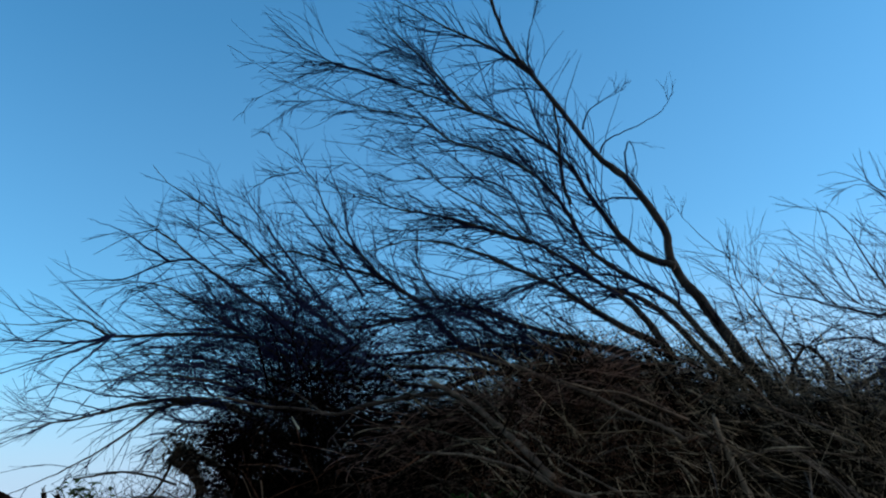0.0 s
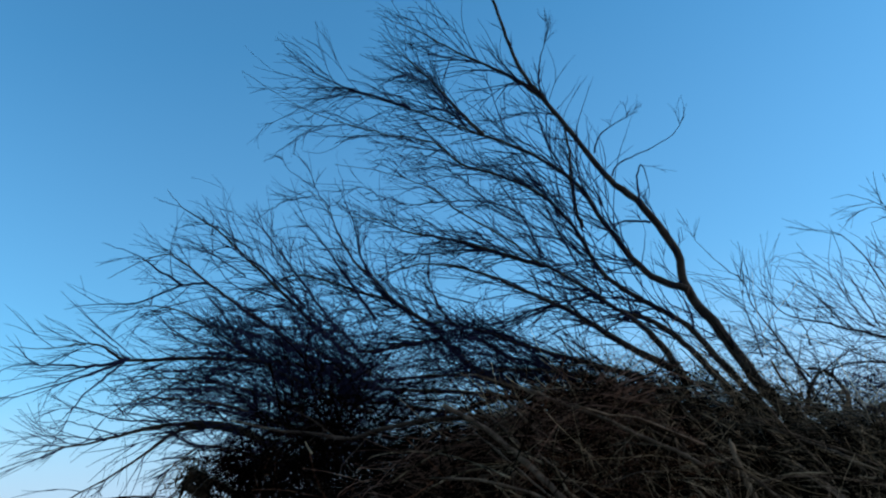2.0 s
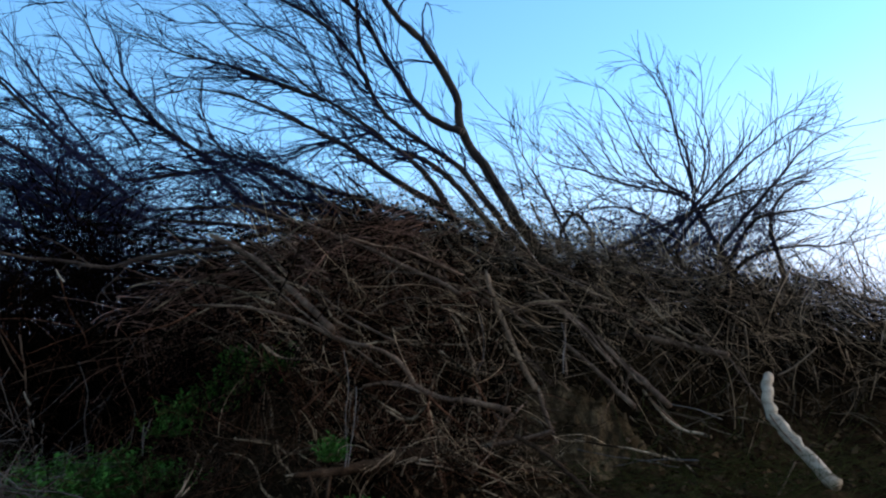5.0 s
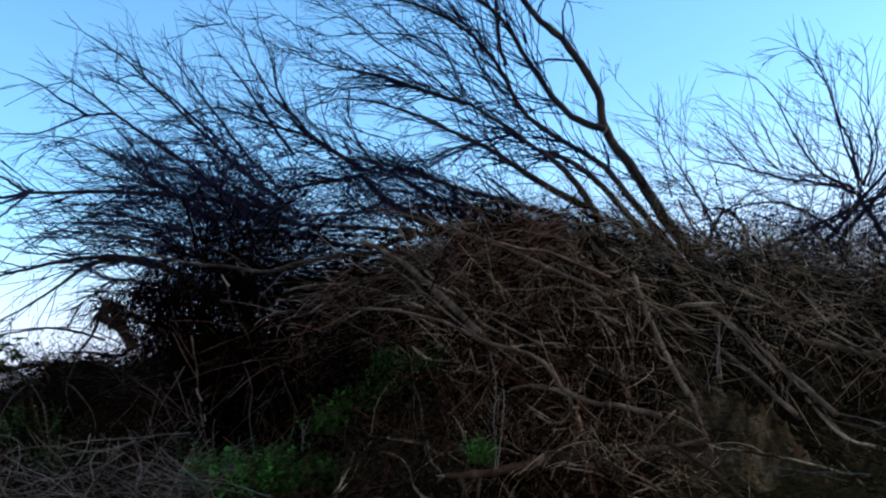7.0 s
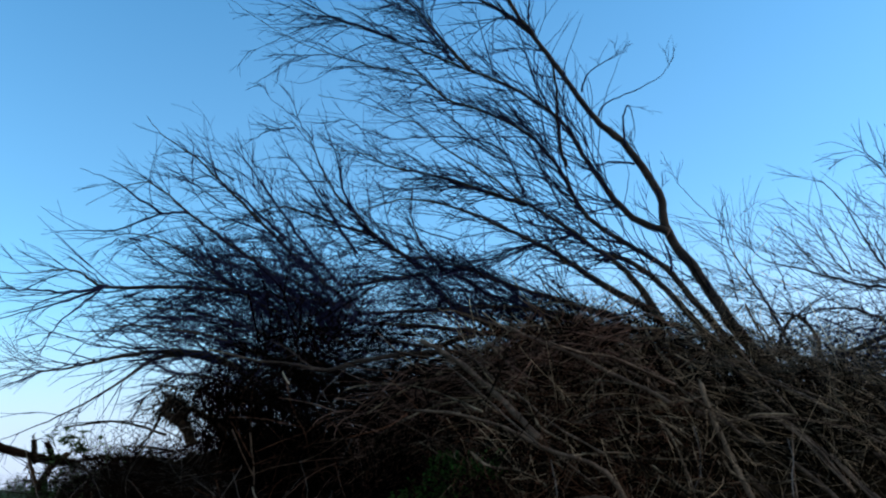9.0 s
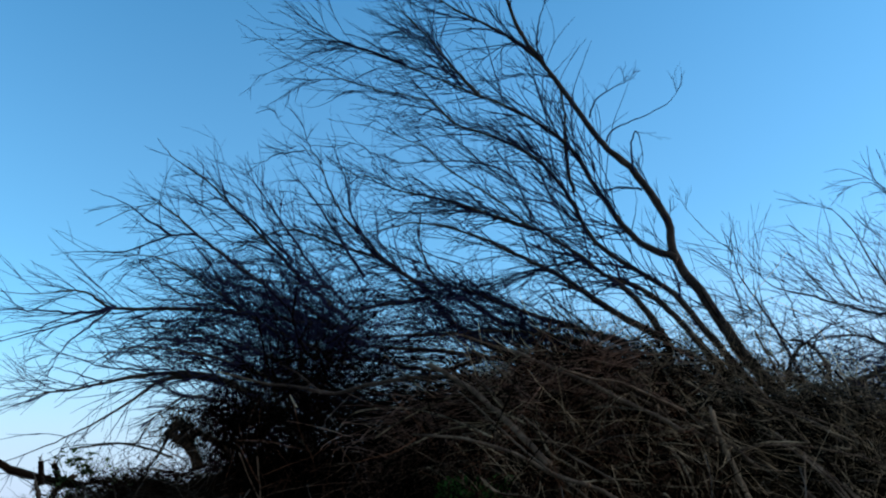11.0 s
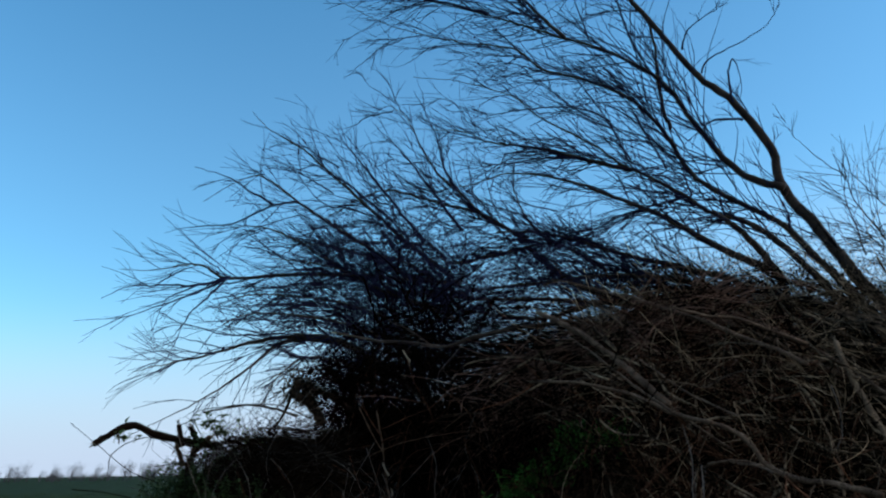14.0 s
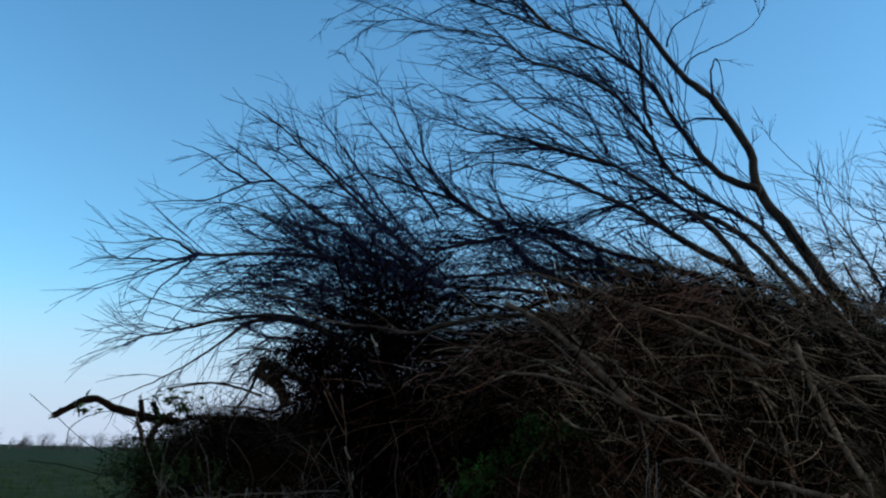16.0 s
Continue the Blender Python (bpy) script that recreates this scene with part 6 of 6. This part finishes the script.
branch("thin bare branch lying on the brush heap", stick_bark, 0.0096, 0.0128, [(3.94, 6.58, 1.55), (4.36, 6.80, 1.68), (4.80, 7.02, 1.71), (5.32, 7.25, 1.64)])
branch("thin bare branch lying on the brush heap", stick_bark, 0.0096, 0.0128, [(4.30, 6.86, 1.27), (4.30, 6.36, 1.23), (4.25, 5.86, 1.20), (4.06, 5.36, 1.16)])
branch("thin bare branch lying on the brush heap", grey_bark, 0.0112, 0.0144, [(4.40, 6.42, 1.73), (4.30, 6.02, 1.48), (4.13, 5.61, 1.31), (3.94, 5.20, 1.17), (3.77, 4.79, 1.05)])
branch("weathered grey branch leaning on the heap", grey_bark, 0.024, 0.0288, [(4.69, 8.70, 2.65), (4.96, 8.70, 2.84), (5.27, 8.70, 3.02), (5.67, 8.70, 3.23)])
branch("straight thin branch sloping down the heap", grey_bark, 0.0112, 0.016, [(2.77, 7.45, 2.84), (3.07, 7.34, 2.68), (3.41, 7.22, 2.53), (3.64, 7.11, 2.38)])
branch("strip of torn pale bark on a thin stem", birch, 0.012, 0.018, [(-1.76, 8.40, 1.66), (-1.74, 8.40, 1.60), (-1.70, 8.40, 1.53)])
branch("strip of torn pale bark on a thin stem", birch, 0.008, 0.012, [(-1.67, 8.40, 1.40), (-1.66, 8.40, 1.33)])
branch("torn reddish trunk stub below the snag", root_bark, 0.05, 0.075, [(-3.51, 8.10, 1.94), (-3.63, 8.10, 1.84), (-3.70, 8.10, 1.71), (-3.73, 8.10, 1.55)], 0.2)
branch("flake of torn bark under the snag tip", root_bark, 0.02, 0.012, [(-4.29, 7.68, 1.97), (-4.27, 7.68, 1.92), (-4.26, 7.67, 1.87)])
branch("flake of torn bark under the snag tip", root_bark, 0.024, 0.012, [(-4.40, 7.57, 1.91), (-4.45, 7.53, 1.86), (-4.47, 7.51, 1.84)])
branch("short upright stub behind the snag", dark_bark, 0.05, 0.06, [(-3.73, 8.10, 2.05), (-3.68, 8.10, 1.97), (-3.62, 8.10, 1.86)], 0.1)
branch("gnarled torn root on the bank top", root_bark, 0.085, 0.11, [(-2.84, 8.90, 2.56), (-2.87, 8.90, 2.42), (-2.75, 8.90, 2.35), (-2.63, 8.90, 2.24), (-2.56, 8.90, 2.08)], 0.3, 0.3)
branch("gnarled torn root on the bank top", root_bark, 0.06, 0.09, [(-2.84, 8.97, 2.58), (-2.74, 8.97, 2.41), (-2.66, 8.97, 2.28)], 0.25, 0.3)
branch("thin bare stem arching over the bank", bramble_bark, 0.018, 0.03, [(-3.85, 8.70, 2.23), (-3.70, 8.70, 2.26), (-3.36, 8.70, 2.30), (-3.06, 8.70, 2.26), (-2.77, 8.70, 2.17)])
branch("thin bare stem lying along the bank top", bramble_bark, 0.018, 0.028, [(-3.18, 8.60, 2.04), (-2.89, 8.60, 2.04), (-2.61, 8.60, 2.00)])
branch("torn reddish root hanging below the snag", root_bark, 0.03, 0.05, [(-3.83, 8.00, 1.90), (-3.79, 8.00, 1.79), (-3.73, 8.00, 1.65)], 0.2)


def root_stump(label, x, y, z):
    top = tagged(new("root_stump"), label, "stump")
    s, h = Wood(), Wood()
    s.stem(flow([(x, y, z), (x + 0.2, y + 0.05, z - 0.12), (x + 0.4, y + 0.12, z - 0.2), (x + 0.62, y + 0.2, z - 0.35)], 5, 0.012), 0.03, 0.04, 9, 0.2)
    part("stump", s, root_bark, top)
    for _ in range(170):
        p = Vector((x + random.gauss(0.08, 0.12), y + random.uniform(-0.12, 0.15), z + random.gauss(-0.05, 0.09)))
        grow(h, p, Vector((random.gauss(-0.25, 0.6), random.gauss(0, 0.5), random.gauss(-0.3, 0.8))), random.uniform(0.08, 0.28), 0.007, 1, Vector((0, 0, -1)), 0.14, 0.3, 2)
    tagged(part("root_fibre", h, bramble_bark, top), kind="stuff")
    return top


root_stump("torn brown root stump with hanging fibres", -2.88, 8.95, 2.60)


# ---- green plants ----
def nettle(x, y, z, height, spread, stems, leaf, material, label):
    top = tagged(new("nettle_clump"), label, "plant", "green plants on the bank")
    s, l = Wood(), Wood()
    for _ in range(stems):
        a, q = random.uniform(0, 6.28), spread * math.sqrt(random.random())
        p = Vector((x + q * math.cos(a), y + q * math.sin(a) * 0.7, z - 0.1))
        d = Vector((random.gauss(0, 0.5), random.gauss(0, 0.4), 1)).normalized()
        h = height * random.uniform(0.5, 1.1)
        s.stem([p, p + d * h * 0.5, p + d * h], 0.004, 0.002, 3)
        for k in range(int(h / 0.035)):
            b = p + d * (0.04 + k * 0.035)
            o = Vector((random.gauss(0, 1), random.gauss(0, 1), random.gauss(0.1, 0.35))).normalized()
            l.leaf(b, o, Vector((0, 0, 1)), leaf * random.uniform(0.6, 1.25))
    tagged(part("stalk", s, material, top), kind="stuff")
    tagged(part("foliage", l, material, top, smooth_faces=False), kind="stuff")
    return top


nettle(-1.28, 7.49, 0.85, 0.35, 0.36, 90, 0.065, leaf_green, "fresh green nettles growing at the heap foot")
nettle(-0.92, 7.75, 0.91, 0.35, 0.36, 110, 0.065, leaf_green, "fresh green nettles growing at the heap foot")
nettle(-1.74, 8.02, 0.88, 0.35, 0.36, 50, 0.065, leaf_green, "fresh green nettles growing at the heap foot")
nettle(-0.63, 7.37, 0.84, 0.35, 0.36, 70, 0.065, leaf_green, "fresh green nettles growing at the heap foot")
nettle(-0.99, 6.92, 0.81, 0.35, 0.36, 60, 0.065, leaf_green, "fresh green nettles growing at the heap foot")
nettle(-0.09, 7.74, 1.51, 0.26, 0.24, 60, 0.05, leaf_green, "dim green leaves in the hollow of the heap")
nettle(0.17, 7.54, 1.66, 0.26, 0.24, 60, 0.05, leaf_green, "dim green leaves in the hollow of the heap")
nettle(0.39, 7.32, 1.85, 0.26, 0.24, 40, 0.05, leaf_green, "dim green leaves in the hollow of the heap")
nettle(-0.31, 7.83, 1.43, 0.26, 0.24, 40, 0.05, leaf_green, "dim green leaves in the hollow of the heap")
nettle(0.17, 7.53, 1.86, 0.26, 0.24, 30, 0.05, leaf_green, "dim green leaves in the hollow of the heap")
nettle(-0.40, 7.62, 1.31, 0.26, 0.24, 30, 0.05, leaf_green, "dim green leaves in the hollow of the heap")
nettle(0.80, 5.86, 1.17, 0.17, 0.11, 70, 0.05, leaf_green, "fresh green nettles growing at the heap foot")
nettle(0.94, 5.82, 0.82, 0.12, 0.15, 30, 0.045, leaf_green, "fresh green nettles growing at the heap foot")
nettle(-3.72, 7.81, 1.13, 0.45, 0.3, 22, 0.06, ivy_green, "dark bramble leaves at the heap end")
nettle(-3.72, 8.03, 1.33, 0.45, 0.3, 36, 0.06, ivy_green, "dark bramble leaves at the heap end")
nettle(-3.52, 8.22, 1.39, 0.45, 0.3, 40, 0.06, ivy_green, "dark bramble leaves at the heap end")
nettle(-3.49, 7.68, 0.82, 0.45, 0.3, 36, 0.06, ivy_green, "dark bramble leaves at the heap end")
nettle(-3.44, 7.93, 0.97, 0.45, 0.3, 40, 0.06, ivy_green, "dark bramble leaves at the heap end")
nettle(-3.54, 8.09, 2.12, 0.2, 0.12, 8, 0.085, ivy_green, "dark bramble leaves at the heap end")
nettle(-3.40, 8.15, 2.05, 0.2, 0.12, 9, 0.085, ivy_green, "dark bramble leaves at the heap end")
nettle(-3.18, 8.46, 1.94, 0.2, 0.12, 8, 0.085, ivy_green, "dark bramble leaves at the heap end")
nettle(-3.65, 8.05, 1.93, 0.2, 0.12, 8, 0.085, ivy_green, "dark bramble leaves at the heap end")
nettle(-4.21, 7.67, 1.98, 0.2, 0.12, 4, 0.085, ivy_green, "dark bramble leaves at the heap end")
nettle(-3.05, 7.74, 1.31, 0.35, 0.35, 50, 0.05, ivy_green, "dark bramble leaves at the heap end")
nettle(-2.65, 7.89, 1.17, 0.35, 0.35, 50, 0.05, ivy_green, "dark bramble leaves at the heap end")
nettle(-2.25, 8.11, 1.05, 0.35, 0.35, 40, 0.05, ivy_green, "dark bramble leaves at the heap end")
nettle(-2.68, 7.45, 1.02, 0.35, 0.35, 40, 0.05, ivy_green, "dark bramble leaves at the heap end")
nettle(-3.70, 8.04, 1.51, 0.35, 0.25, 40, 0.05, ivy_green, "dark bramble leaves at the heap end")
nettle(-3.42, 8.26, 1.53, 0.35, 0.25, 40, 0.05, ivy_green, "dark bramble leaves at the heap end")
nettle(-3.85, 7.86, 1.40, 0.35, 0.25, 30, 0.05, ivy_green, "dark bramble leaves at the heap end")
nettle(-3.38, 7.93, 1.31, 0.4, 0.3, 40, 0.06, ivy_green, "dark bramble leaves at the heap end")
nettle(-3.44, 8.12, 1.78, 0.3, 0.2, 10, 0.06, ivy_green, "dark bramble leaves at the heap end")


# ---- tufts of grass on the pasture ----
tufts = Wood()
for _ in range(5600):
    az, far = radians(random.uniform(18, 46)), 13 + 75 * random.random() ** 1.6
    x, y = -math.sin(az) * far, math.cos(az) * far
    z, high = field(x, y), random.uniform(0.06, 0.22)
    for _ in range(6):
        a, b = random.uniform(0, 6.28), len(tufts.v)
        c, q = Vector((x + random.gauss(0, 0.12), y + random.gauss(0, 0.12), z - 0.02)), Vector((math.cos(a), math.sin(a), 0))
        tufts.v += [c - q * 0.012, c + q * 0.012, c + Vector((random.gauss(0, 0.06), random.gauss(0, 0.06), high))]
        tufts.f.append((b, b + 1, b + 2))
tagged(part("grass", tufts, grass_blade, None, "", False), "short dark tufts of pasture grass", "grass", kind="stuff")


# ---- far hedge of wind-bent trees on the horizon ----
def far_tree(seed):
    random.seed(seed)
    top = tagged(new("far_tree"), "distant bare tree bent by the wind", "tree", "far hedge trees")
    w, c = Wood(), Wood()
    for _ in range(3):
        pts = [Vector((random.gauss(0, 0.5), 0, 0))]
        for k in range(5):
            pts.append(pts[-1] + Vector((random.gauss(0.2, 0.25), random.gauss(0, 0.2), 0.65)))
        w.stem(pts, 0.08, 0.03, 5)
        for p in pts[1:]:
            for _ in range(5):
                grow(c, p, Vector((random.gauss(0.3, 0.5), random.gauss(0, 0.5), random.uniform(0.5, 1.4))), random.uniform(0.9, 2.6), 0.016, 1,
                     Vector((0.7, 0, 0.5)), 0.08, 0.15, 3)
    part("trunk", w, far_twig, top)
    part("crown", c, far_twig, top)
    return top


kinds = [far_tree(s) for s in (31, 32, 33)]
spots = random.Random(5)
for i in range(190):
    az = radians(spots.uniform(15, 46))
    far = spots.uniform(270, 330)
    size = spots.choice((0.45, 0.6, 0.65, 0.8, 1.25))
    m = Matrix.Translation((-math.sin(az) * far, math.cos(az) * far, -0.3)) @ Matrix.Rotation(spots.uniform(-0.6, 0.6), 4, "Z")
    if i < 3:
        kinds[i].matrix_basis = m @ Matrix.Diagonal((size, size, size, 1))
    else:
        ob = copy_thing(kinds[i % 3], m)
        ob.scale = (size, size, size)
